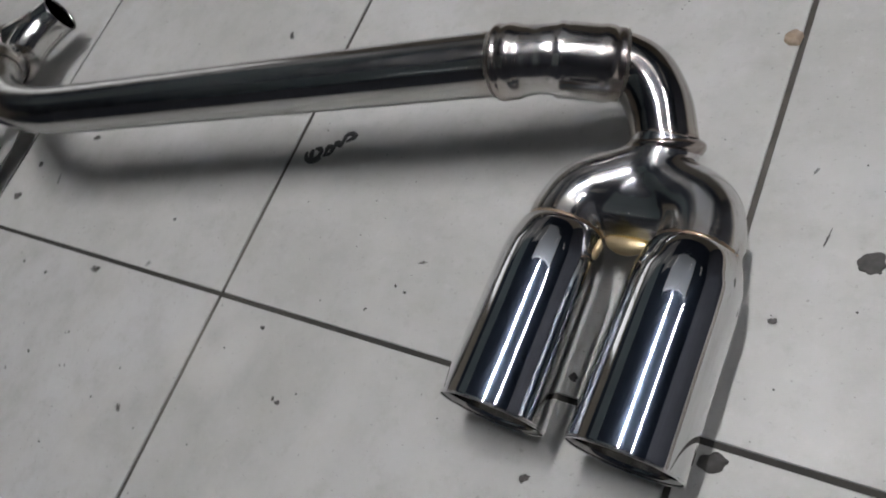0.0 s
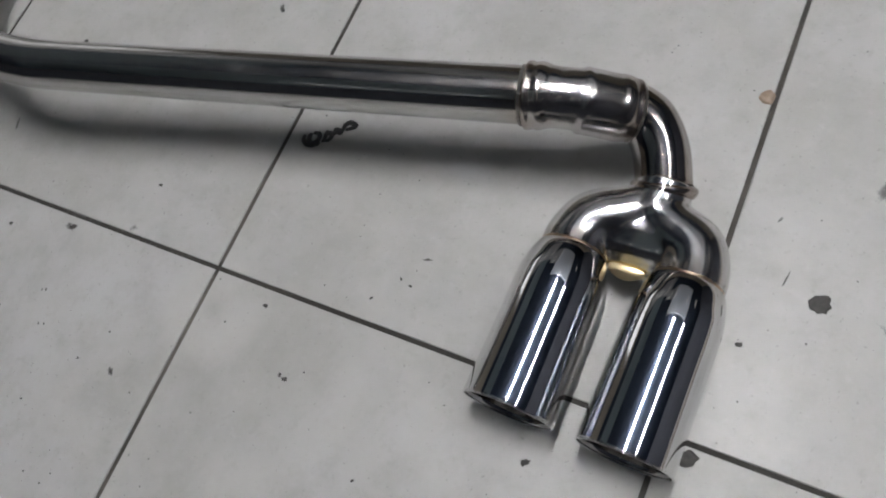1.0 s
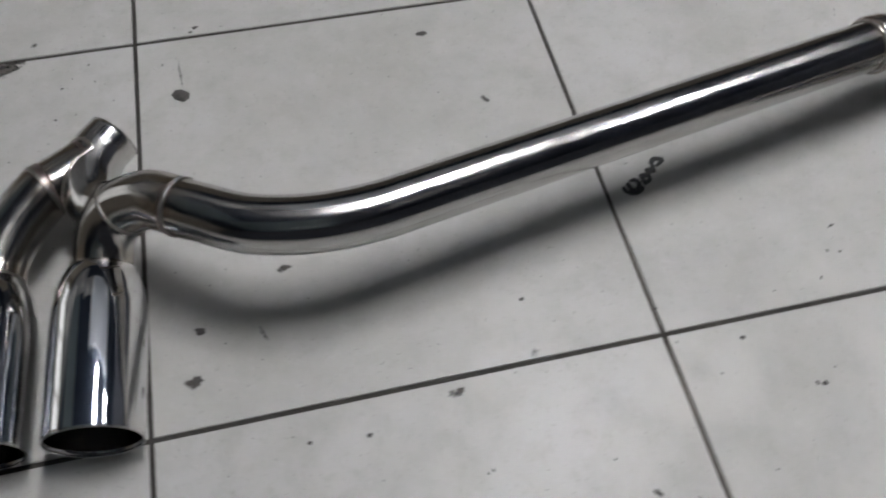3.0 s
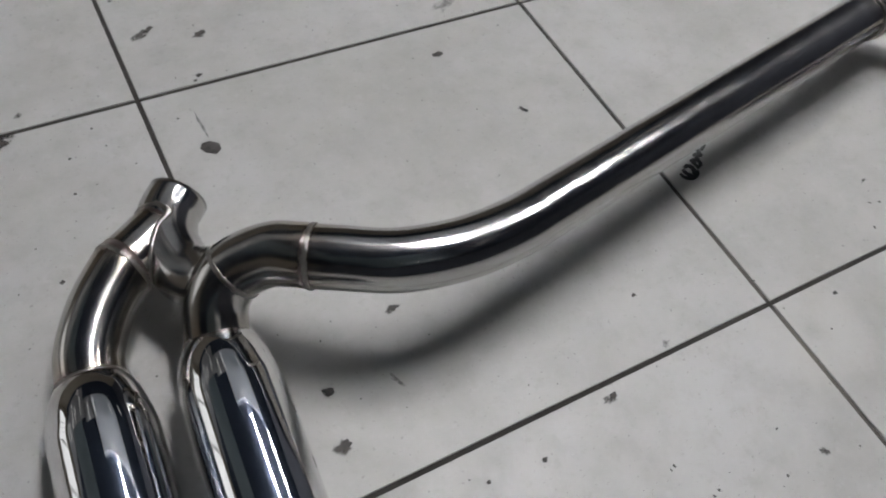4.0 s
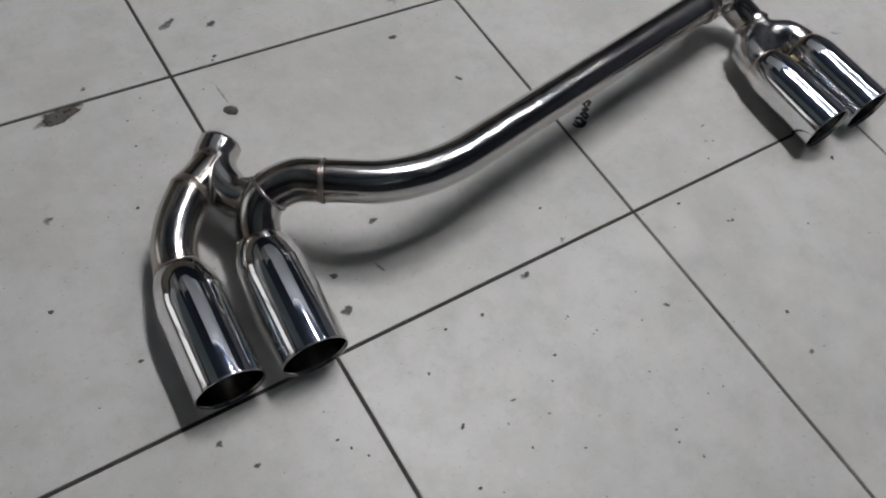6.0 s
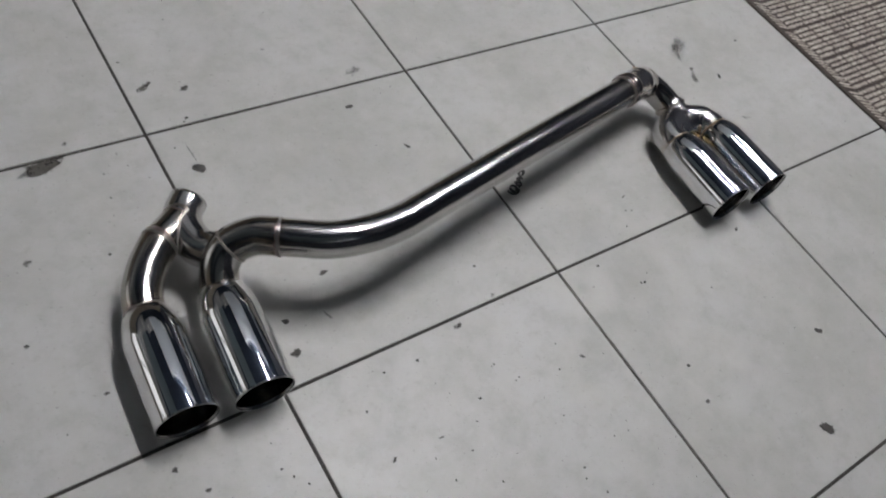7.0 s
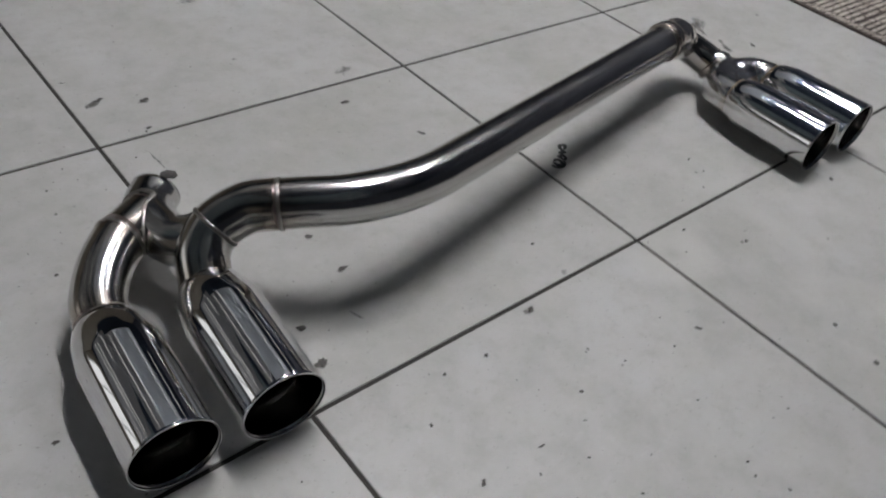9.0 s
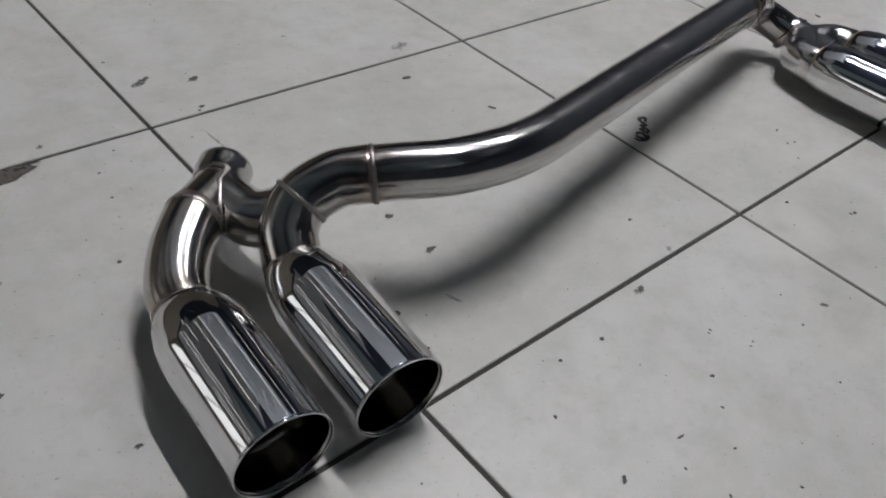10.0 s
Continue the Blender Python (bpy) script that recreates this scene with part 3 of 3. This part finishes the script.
def saddle_weld():
    """The weld bead that follows the seam where the joining piece runs into the inlet stub."""
    way = (JOIN_B - JOIN_A).normalized()
    side = way.cross(Vector((0, 0, 1))).normalized()
    up = side.cross(way)
    seam = []
    for k in range(90):
        a = 2 * math.pi * k / 90
        out = side * math.cos(a) + up * math.sin(a)
        at = JOIN_A + out * R
        for q in range(140):
            spot = at + way * (q * 0.0005)
            if min((spot - p).length for p in inlet_line) <= R + 0.0008:
                break
        seam.append((spot, out))
    rng = random.Random(5)
    verts, faces = [], []
    for k in range(90):
        (p, out), ahead, back = seam[k], seam[(k + 1) % 90][0], seam[k - 1][0]
        run = (ahead - back).normalized()
        out = (out - way * 0.6).normalized()
        across = run.cross(out).normalized()
        fat = 0.0025 * (0.8 + 0.3 * (k % 2) + rng.uniform(-0.1, 0.1))
        for j in range(8):
            b = 2 * math.pi * j / 8
            verts.append(p + out * (0.6 * fat * math.cos(b)) + across * (1.25 * fat * math.sin(b)))
    for k in range(90):
        q = (k + 1) % 90
        for j in range(8):
            w = (j + 1) % 8
            faces.append((k * 8 + j, k * 8 + w, q * 8 + w, q * 8 + j))
    return mesh_of("weld", verts, faces, weld_metal)


part("weld", saddle_weld(), exhaust, "rippled weld bead along the mitred joint")

for i, (c, w, r) in enumerate((
    (MAIN[0], Vector(MAIN[1]) - Vector(MAIN[0]), R + 0.0006),
    (COLLAR - STRAIGHT * 0.003, STRAIGHT, R + 0.001),
    (SLEEVE_END + SLEEVE_OUT * 0.0015, SLEEVE_OUT, 0.0338),
    ((0.009, 0.2365, 0.1090), (-0.061, -0.004, -0.044), R + 0.0008),
    (JOIN_A, JOIN_B - JOIN_A, R + 0.0006),
)):
    part("weld", weld_mesh("weld", c, w, r, 0.0022, seed=20 + i), exhaust, "rippled weld bead round the pipe")


# ---- woven mat ----
def woven_mat(x0, x1, y0, y1):
    """A reed mat: dark backing, rows of pale beads of weave, bare dark bands, a slanted selvedge and a bound edge."""
    top = tagged(new("woven_mat"), "brown and cream woven reed floor mat lying on the tiles", "floor mat")
    top.location = (x0, y0, 0)
    wide, long = x1 - x0, y1 - y0
    part("backing", box_mesh("backing", (wide, long, 0.003), mat_base, 0.001, (wide / 2, long / 2, 0.0017)), top, "dark brown woven backing")
    part("binding", box_mesh("binding", (0.011, long, 0.0055), mat_base, 0.0018, (0.0055, long / 2, 0.0030)), top, "dark narrow bound edge")
    rng = random.Random(3)
    verts, faces = [], []

    def bead(x, y, z, lx, ly, lz, turn):
        c, s = math.cos(turn), math.sin(turn)
        k = len(verts)
        ring = [(1, 0), (0.6, 0.9), (-0.6, 0.9), (-1, 0), (-0.6, -0.9), (0.6, -0.9)]
        for a, b in ring:
            verts.append((x + c * a * lx - s * b * ly, y + s * a * lx + c * b * ly, z))
        for a, b in ((0.45, 0), (-0.45, 0)):
            verts.append((x + c * a * lx, y + s * a * lx, z + lz))
        faces.extend([(k, k + 1, k + 6), (k + 1, k + 2, k + 7, k + 6), (k + 2, k + 3, k + 7), (k + 3, k + 4, k + 7), (k + 4, k + 5, k + 6, k + 7), (k + 5, k, k + 6)])

    band, rows, step = 0.130, 7, 0.0096
    pitch = (band - 0.006) / rows
    for k in range(int(long / band)):
        lean = rng.uniform(-0.002, 0.002)
        for row in range(rows):
            y = k * band + 0.0110 + row * pitch + rng.uniform(-0.0008, 0.0008)
            x, count = 0.052 + (step / 2 if row % 2 else 0.0), rng.randrange(2)
            while x < wide - 0.01:
                count += 1
                if count % 9 == 0 or rng.random() < 0.012:
                    x += step * 0.55
                    continue
                if x < 1.3:
                    bead(x, y + lean + rng.uniform(-0.0006, 0.0006), 0.0030, 0.0046 * rng.uniform(0.85, 1.1), 0.0076 * rng.uniform(0.85, 1.1), 0.0028 * rng.uniform(0.6, 1.2), rng.uniform(-0.3, 0.3))
                x += step
    part("weave", mesh_of("weave", verts, faces, straw_cord, True), top, "rows of pale woven beads")["kind"] = "stuff"
    verts, faces = [], []
    y = 0.006
    while y < long - 0.006:
        if (y % band) / band > 0.07:
            bead(0.0325, y + rng.uniform(-0.001, 0.001), 0.0030, 0.0205, 0.0040, 0.0024, -0.62)
        y += 0.0135
    part("selvedge", mesh_of("selvedge", verts, faces, straw_cord, True), top, "slanted stitches along the edge")["kind"] = "stuff"
    return top


woven_mat(1.751, 3.051, -1.3, 2.6)


# ---- dirt on the floor ----
def spot(x, y, rx, ry, turn, mat, seed, label, high=0.0007, rough=0.42, sides=30, name="dirt_spot", parent=None):
    """A flat uneven blot or crumb of dirt."""
    rng = random.Random(seed)
    c, s = math.cos(radians(turn)), math.sin(radians(turn))
    waves = [(rng.uniform(0, 6.28), rng.uniform(0.4, 1.0) / k) for k in (1, 1.4, 1.6, 1.6, 1.8, 2.0, 2.2, 2.6)]
    verts, faces = [], []
    for ring, z in ((1.0, 0.0001), (0.86 if high > 0.001 else 0.6, high)):
        for k in range(sides):
            a = 2 * math.pi * k / sides
            r = ring * (1 + rough * sum(w * math.sin((i + 1) * a + p) for i, (p, w) in enumerate(waves)) / 2.0)
            px, py = rx * r * math.cos(a), ry * r * math.sin(a)
            verts.append((c * px - s * py, s * px + c * py, z))
    verts.append((0, 0, high * 1.05))
    for k in range(sides):
        q = (k + 1) % sides
        faces += [(k, q, sides + q, sides + k), (sides + k, sides + q, 2 * sides)]
    me = mesh_of(name, verts, faces, mat, high > 0.002)
    core = me.attributes.new("core", "FLOAT", "POINT")
    core.data.foreach_set("value", [0.0] * sides + [0.75] * sides + [1.0])
    if parent is not None:
        ob = part(name, me, parent, label)
        ob.location = (x - parent.location.x, y - parent.location.y, 0)
        return ob
    ob = tagged(new(name, me), label, "dirt", "dirt on the floor")
    ob.location = (x, y, 0)
    return ob


# dark crumbs and blots
spot(0.060, 0.497, 0.0150, 0.0105, -32, soot, 1, "dark flat chip of dirt on the pale tile", 0.0030, 0.30, 7)
spot(1.299, 0.186, 0.0112, 0.0105, 20, soot, 2, "dark grey blot of dried dirt on the tile", 0.0016, 0.22)
blot = spot(0.886, -0.516, 0.0180, 0.0105, -50, grime, 3, "dark smudged oil blot on the tile", 0.0006)
spot(0.888, -0.517, 0.0140, 0.0095, -50, soot, 33, "dark core of an oil blot", 0.0010, name="core", parent=blot)
spot(1.047, -0.357, 0.0095, 0.0060, -30, soot, 4, "small dark blot on the tile", 0.0008)
spot(1.182, 0.419, 0.0095, 0.0080, 0, pebble, 5, "small brown crumb of dirt beside a tile joint", 0.0060, 0.2, name="dirt_crumb")
spot(1.221, -0.015, 0.0120, 0.0085, 30, soot, 6, "dark lump of dirt beside the exhaust tip", 0.0040, 0.2, name="dirt_crumb")
spot(1.080, 0.022, 0.0045, 0.0038, 0, soot, 7, "dark speck between the exhaust tips", 0.0020)
spot(1.411, 0.318, 0.0080, 0.0050, 60, soot, 8, "small dark blot on the tile", 0.0010)
spot(1.302, 0.183, 0.0060, 0.0045, 0, soot, 48, "small dark crumb on the tile", 0.0012)
blot = spot(-0.198, 0.598, 0.0420, 0.0190, 8, grime, 9, "wide dark grimy stain along a tile joint", 0.0005)
spot(-0.196, 0.597, 0.0380, 0.0160, 8, grime, 49, "dark middle of a grimy stain", 0.0009, name="core", parent=blot)
spot(-0.196, 0.597, 0.0330, 0.0130, 6, grime, 61, "dark middle of a grimy stain", 0.0013, name="core", parent=blot)
spot(-0.143, 0.639, 0.0080, 0.0050, 30, smear, 10, "small grey smudge on the tile", 0.0005)
blot = spot(0.420, 0.547, 0.0095, 0.0058, 10, grime, 11, "small dark smudge on the tile", 0.0006)
spot(0.415, 0.548, 0.0050, 0.0035, 10, soot, 51, "dark core of a smudge", 0.0010, name="core", parent=blot)
blot = spot(0.115, 0.708, 0.0120, 0.0070, 25, grime, 12, "grey smudge on the tile", 0.0005)
spot(0.120, 0.710, 0.0060, 0.0035, 25, soot, 52, "dark core of a smudge", 0.0009, name="core", parent=blot)
blot = spot(0.038, 0.732, 0.0280, 0.0085, 38, smear, 13, "long faint grey scuff on the tile", 0.0005)
spot(0.052, 0.741, 0.0110, 0.0045, 40, grime, 53, "dark end of a scuff", 0.0008, name="core", parent=blot)
blot = spot(0.480, 0.403, 0.0090, 0.0040, -60, grime, 14, "thin dark scratch mark on the tile", 0.0006)
spot(0.484, 0.399, 0.0040, 0.0022, -30, ink, 54, "black end of a scratch mark", 0.0008, name="core", parent=blot)
blot = spot(0.339, -0.019, 0.0110, 0.0070, 10, smear, 15, "grey blot beside the tile joint", 0.0005)
spot(0.344, -0.018, 0.0060, 0.0045, 10, grime, 55, "darker middle of a grey blot", 0.0008, name="core", parent=blot)
spot(0.525, -0.174, 0.0068, 0.0050, -35, grime, 16, "small grey oval blot on the tile", 0.0006)
spot(0.696, -0.360, 0.0075, 0.0055, 0, smear, 17, "small grey blot on the tile", 0.0006)
spot(0.167, 0.185, 0.0110, 0.0060, 20, grime, 18, "grey blot under the crossover pipe", 0.0006)
spot(0.166, 0.268, 0.0055, 0.0045, 0, soot, 19, "small dark blot behind the pipe", 0.0007)
blot = spot(0.051, 0.057, 0.0110, 0.0080, 40, grime, 20, "dark blot beside the exhaust tip", 0.0006)
spot(0.053, 0.059, 0.0060, 0.0050, 40, soot, 60, "dark core of a blot", 0.0010, name="core", parent=blot)
spot(0.061, 0.121, 0.0060, 0.0048, 0, soot, 21, "small dark blot beside the exhaust tip", 0.0010)
spot(1.068, -0.081, 0.0050, 0.0035, 20, soot, 22, "small dark fleck on the tile", 0.0008)
spot(1.235, 0.117, 0.0042, 0.0026, 0, soot, 23, "small dark fleck on the tile", 0.0008)
spot(1.260, 0.205, 0.0085, 0.0009, 80, soot, 24, "thin dark scratch on the tile", 0.0006)
spot(-0.201, -0.041, 0.0060, 0.0050, 0, grime, 25, "dark fleck in front of the exhaust tips", 0.0007)
spot(-0.168, -0.093, 0.0055, 0.0040, 0, grime, 26, "dark fleck in front of the exhaust tips", 0.0007)
spot(-0.278, 0.403, 0.0110, 0.0080, 0, smear, 27, "grey smudge on the tile", 0.0005)
spot(-0.325, 0.249, 0.0040, 0.0032, 0, soot, 28, "small dark fleck on the tile", 0.0007)
spot(-0.153, 0.369, 0.0030, 0.0026, 0, soot, 29, "small dark fleck on the tile", 0.0007)
spot(0.089, 0.629, 0.0045, 0.0032, 0, soot, 30, "small dark fleck beside the tile joint", 0.0007)
spot(0.351, 1.023, 0.0330, 0.0180, 10, faint, 31, "faint ring-shaped grey stain on the tile", 0.0004)
spot(0.217, 1.145, 0.0080, 0.0055, 0, grime, 32, "small dark smudge on the tile", 0.0006)
spot(1.374, 0.455, 0.0480, 0.0170, 35, haze, 34, "smoky grey smear on the tile near the mat", 0.0004)
spot(1.366, 0.452, 0.0220, 0.0090, 35, haze, 68, "grey smudge inside a smoky smear", 0.0008)
spot(1.348, 0.420, 0.0200, 0.0060, 60, haze, 69, "small grey mark below a smear", 0.0005)
spot(1.351, 0.371, 0.0080, 0.0060, 0, grime, 35, "small dark ring-shaped mark on the tile", 0.0005)
spot(1.333, 0.338, 0.0300, 0.0080, 66, haze, 80, "thin grey streak on the tile", 0.0005)
spot(1.371, 0.177, 0.0200, 0.0060, -20, faint, 81, "faint grey smear on the tile", 0.0004)
spot(1.236, 0.269, 0.0060, 0.0020, 70, smear, 82, "faint short scratch on the tile", 0.0005)
spot(0.842, 0.903, 0.0420, 0.0030, 18, faint, 83, "long faint scratch across the tile", 0.0004)
spot(0.107, -0.184, 0.0040, 0.0022, 30, soot, 84, "small dark fleck on the tile", 0.0006)
spot(1.437, -0.445, 0.0060, 0.0045, 0, smear, 85, "small grey fleck on the tile", 0.0005)
spot(1.574, 0.415, 0.0060, 0.0040, 0, grime, 36, "small grey fleck near the mat", 0.0006)
spot(0.927, -0.662, 0.0240, 0.0150, 40, smear, 37, "grey blurred blot on the tile", 0.0004)
spot(0.714, -0.286, 0.0040, 0.0032, 0, soot, 38, "small dark fleck on the tile", 0.0007)
spot(0.867, 0.099, 0.0070, 0.0025, 15, smear, 39, "small grey mark on the tile", 0.0005)
spot(0.197, -0.186, 0.0050, 0.0014, -10, soot, 40, "thin dark fleck on the tile", 0.0006)
spot(0.445, 0.082, 0.0030, 0.0024, 0, soot, 41, "small dark fleck on the tile", 0.0006)
spot(0.690, -0.024, 0.0034, 0.0026, 0, soot, 42, "small dark fleck on the tile", 0.0006)
spot(0.760, -0.099, 0.0036, 0.0028, 0, soot, 43, "small dark fleck on the tile", 0.0006)
spot(0.261, -0.400, 0.0062, 0.0040, -30, soot, 44, "small dark fleck on the tile", 0.0006)
spot(0.062, 0.538, 0.0030, 0.0330, 4, faint, 45, "faint scrape behind the dark chip", 0.0004)
spot(0.482, 0.643, 0.0300, 0.0140, 20, faint, 46, "faint grey stain on the tile", 0.0004)
spot(0.442, 0.010, 0.0095, 0.0060, 20, faint, 62, "faint grey smudge beside the tile joint", 0.0005)
spot(0.235, -0.045, 0.0034, 0.0026, 0, soot, 63, "small dark fleck on the tile", 0.0006)
spot(0.298, -0.157, 0.0030, 0.0024, 0, soot, 64, "small dark fleck on the tile", 0.0006)
spot(0.317, 0.767, 0.0090, 0.0060, 0, faint, 65, "faint grey smudge on the tile", 0.0005)
spot(-0.245, 0.120, 0.0050, 0.0036, 0, grime, 66, "small dark smudge beside the exhaust tip", 0.0006)
spot(0.135, 0.100, 0.0040, 0.0170, 25, faint, 67, "faint streak on the tile", 0.0005)

# small dark flecks: place, and half-length in millimetres
FRONT_FLECKS = ((0.169, -0.04, 3), (0.107, -0.09, 3), (0.359, -0.113, 2.2), (0.387, -0.155, 2), (0.418, -0.253, 2), (0.467, -0.177, 2.2), (0.269, -0.191, 2.2), (0.233, -0.23, 2.2), (0.109, -0.182, 3), (0.18, -0.26, 2.4), (0.25, -0.299, 2.4), (0.08, -0.27, 3.6), (-0.059, -0.114, 2.6), (-0.048, -0.133, 2.6), (-0.032, -0.154, 2.4), (0.393, -0.347, 2.6), (0.384, -0.364, 2.4), (0.403, -0.4, 2.6), (0.155, -0.352, 2.6), (0.511, -0.331, 1.8), (0.48, -0.328, 1.8), (0.169, -0.213, 2))
OTHER_FLECKS = ((0.846, 0.066, 2.2), (0.861, 0.061, 2.4), (0.82, 0.031, 2.4), (0.752, -0.096, 3), (0.378, -0.158, 1.8), (0.493, -0.13, 1.8), (0.894, -0.172, 2.4), (0.353, -0.115, 1.6), (-0.11, 0.487, 2.4), (-0.103, 0.544, 2.4), (-0.066, 0.584, 2), (0.038, 0.561, 2), (0.02, 0.819, 3), (0.081, 0.62, 3))
for k, (x, y, r) in enumerate(FRONT_FLECKS + OTHER_FLECKS):
    spot(x, y, r / 1000, r / 1500, 47 * k, soot, 100 + k, "tiny dark fleck of dirt on the pale tile", 0.0006, 0.4, 12, "dirt_fleck")

# black scribbled mark, in several strokes
scribble = tagged(new("marker_scribble"), "short black marker scribble on the pale tile", "marker scribble")
scribble.location = (0.635, 0.207, 0)
scribble.rotation_euler.z = math.atan2(0.042, 0.060)


def stroke(points, width):
    """One flat pen stroke, thicker in the middle; points in millimetres along and across the scribble."""
    line = spline([(x / 1000, y / 1000, 0.0) for x, y in points], 0.001)
    verts, faces = [], []
    for k, p in enumerate(line):
        way = (line[min(k + 1, len(line) - 1)] - line[max(k - 1, 0)]).normalized()
        out = Vector((-way.y, way.x, 0)) * width * (0.55 + 0.45 * math.sin(math.pi * k / (len(line) - 1))) * (1 + 0.2 * math.sin(2.3 * k))
        verts += [p + out + Vector((0, 0, 0.0002)), p + Vector((0, 0, 0.0006)), p - out + Vector((0, 0, 0.0002))]
    for k in range(len(line) - 1):
        faces += [(3 * k, 3 * k + 3, 3 * k + 4, 3 * k + 1), (3 * k + 1, 3 * k + 4, 3 * k + 5, 3 * k + 2)]
    return mesh_of("stroke", verts, faces, ink, False)


part("stroke", stroke(((-5.2, 13.4), (-8.4, 7.1), (-6.4, -0.4), (-0.4, -5.8), (7.9, -7.9), (14.0, -6.1)), 0.0038), scribble)
part("stroke", stroke(((4.2, 12.9), (-0.2, 5.0), (0.7, -4.2)), 0.0038), scribble)
part("stroke", stroke(((7.2, 12.0), (14.3, 8.3), (14.7, 1.9), (9.1, -2.7), (3.3, -2.3)), 0.0038), scribble)
part("stroke", stroke(((17.0, -7.0), (21.9, -1.9), (27.0, 5.5), (31.9, -1.6), (27.0, -6.7), (20.4, -5.7)), 0.0038), scribble)
part("stroke", stroke(((30.1, -4.0), (35.8, 0.6), (40.6, 5.7), (43.5, -2.4), (48.1, 4.2)), 0.0038), scribble)
part("stroke", stroke(((45.1, -3.5), (50.3, 3.9), (55.1, 9.0), (62.3, 8.8), (68.0, 1.2), (61.0, -0.0), (52.4, -0.1)), 0.0038), scribble)

# countless fine specks
rng = random.Random(12)
verts, faces = [], []
for _ in range(3000):
    x, y = rng.uniform(-0.7, 1.74), rng.uniform(-0.9, 1.5)
    r = 0.0004 + 0.0012 * rng.random() ** 5
    thin, turn, k = rng.uniform(0.35, 1.0), rng.uniform(0, 3.14), len(verts)
    for i in range(6):
        a = i * math.pi / 3
        p, q = r * math.cos(a) * rng.uniform(0.8, 1.2), r * thin * math.sin(a)
        verts.append((x + p * math.cos(turn) - q * math.sin(turn), y + p * math.sin(turn) + q * math.cos(turn), 0.0003))
    faces.append(tuple(range(k, k + 6)))
tagged(new("floor_grit", mesh_of("floor_grit", verts, faces, soot, False)), "fine dark grit scattered over the tiles", "dirt", kind="stuff")

# ---- floor tiles ----
JOINT = 0.0062
LINES_X = [(0.6 * i - 0.0015 * (i == 1) - 0.009 * (i > 1), 0.0) for i in range(-12, 11)]
LINES_Y = [(0.6 * j + 0.0115 * (j > 0) + 0.009 * (j > 1), -0.009 * (j > 0) + 0.004 * (j < 0)) for j in range(-8, 14)]


def tile_mesh(i, j):
    """One tile between its four joints, with an eased arris."""
    def corner(a, b, dx, dy, z):
        x, lean = LINES_X[a]
        y, slope = LINES_Y[b]
        return (x + lean * y + dx, y + slope * x + dy, z)
    verts = []
    for gap, z in ((JOINT / 2, -0.012), (JOINT / 2, -0.001), (JOINT / 2 + 0.0008, 0.0)):
        verts += [corner(i, j, gap, gap, z), corner(i + 1, j, -gap, gap, z), corner(i + 1, j + 1, -gap, -gap, z), corner(i, j + 1, gap, -gap, z)]
    faces = [(8, 9, 10, 11)]
    for k in range(4):
        q = (k + 1) % 4
        faces += [(k, q, 4 + q, 4 + k), (4 + k, 4 + q, 8 + q, 8 + k)]
    return mesh_of("tile", verts, faces, tile_glaze, False)


verts, faces = [], []
for i in range(len(LINES_X) - 1):
    for j in range(len(LINES_Y) - 1):
        me = tile_mesh(i, j)
        if 6 <= i < 19 and 3 <= j < 17:
            part("tile", me, floor)
            continue
        base = len(verts)
        verts += [v.co.copy() for v in me.vertices]
        faces += [tuple(k + base for k in p.vertices) for p in me.polygons]
        bpy.data.meshes.remove(me)
part("outer_tiles", mesh_of("outer_tiles", verts, faces, tile_glaze, False), floor)["kind"] = "stuff"
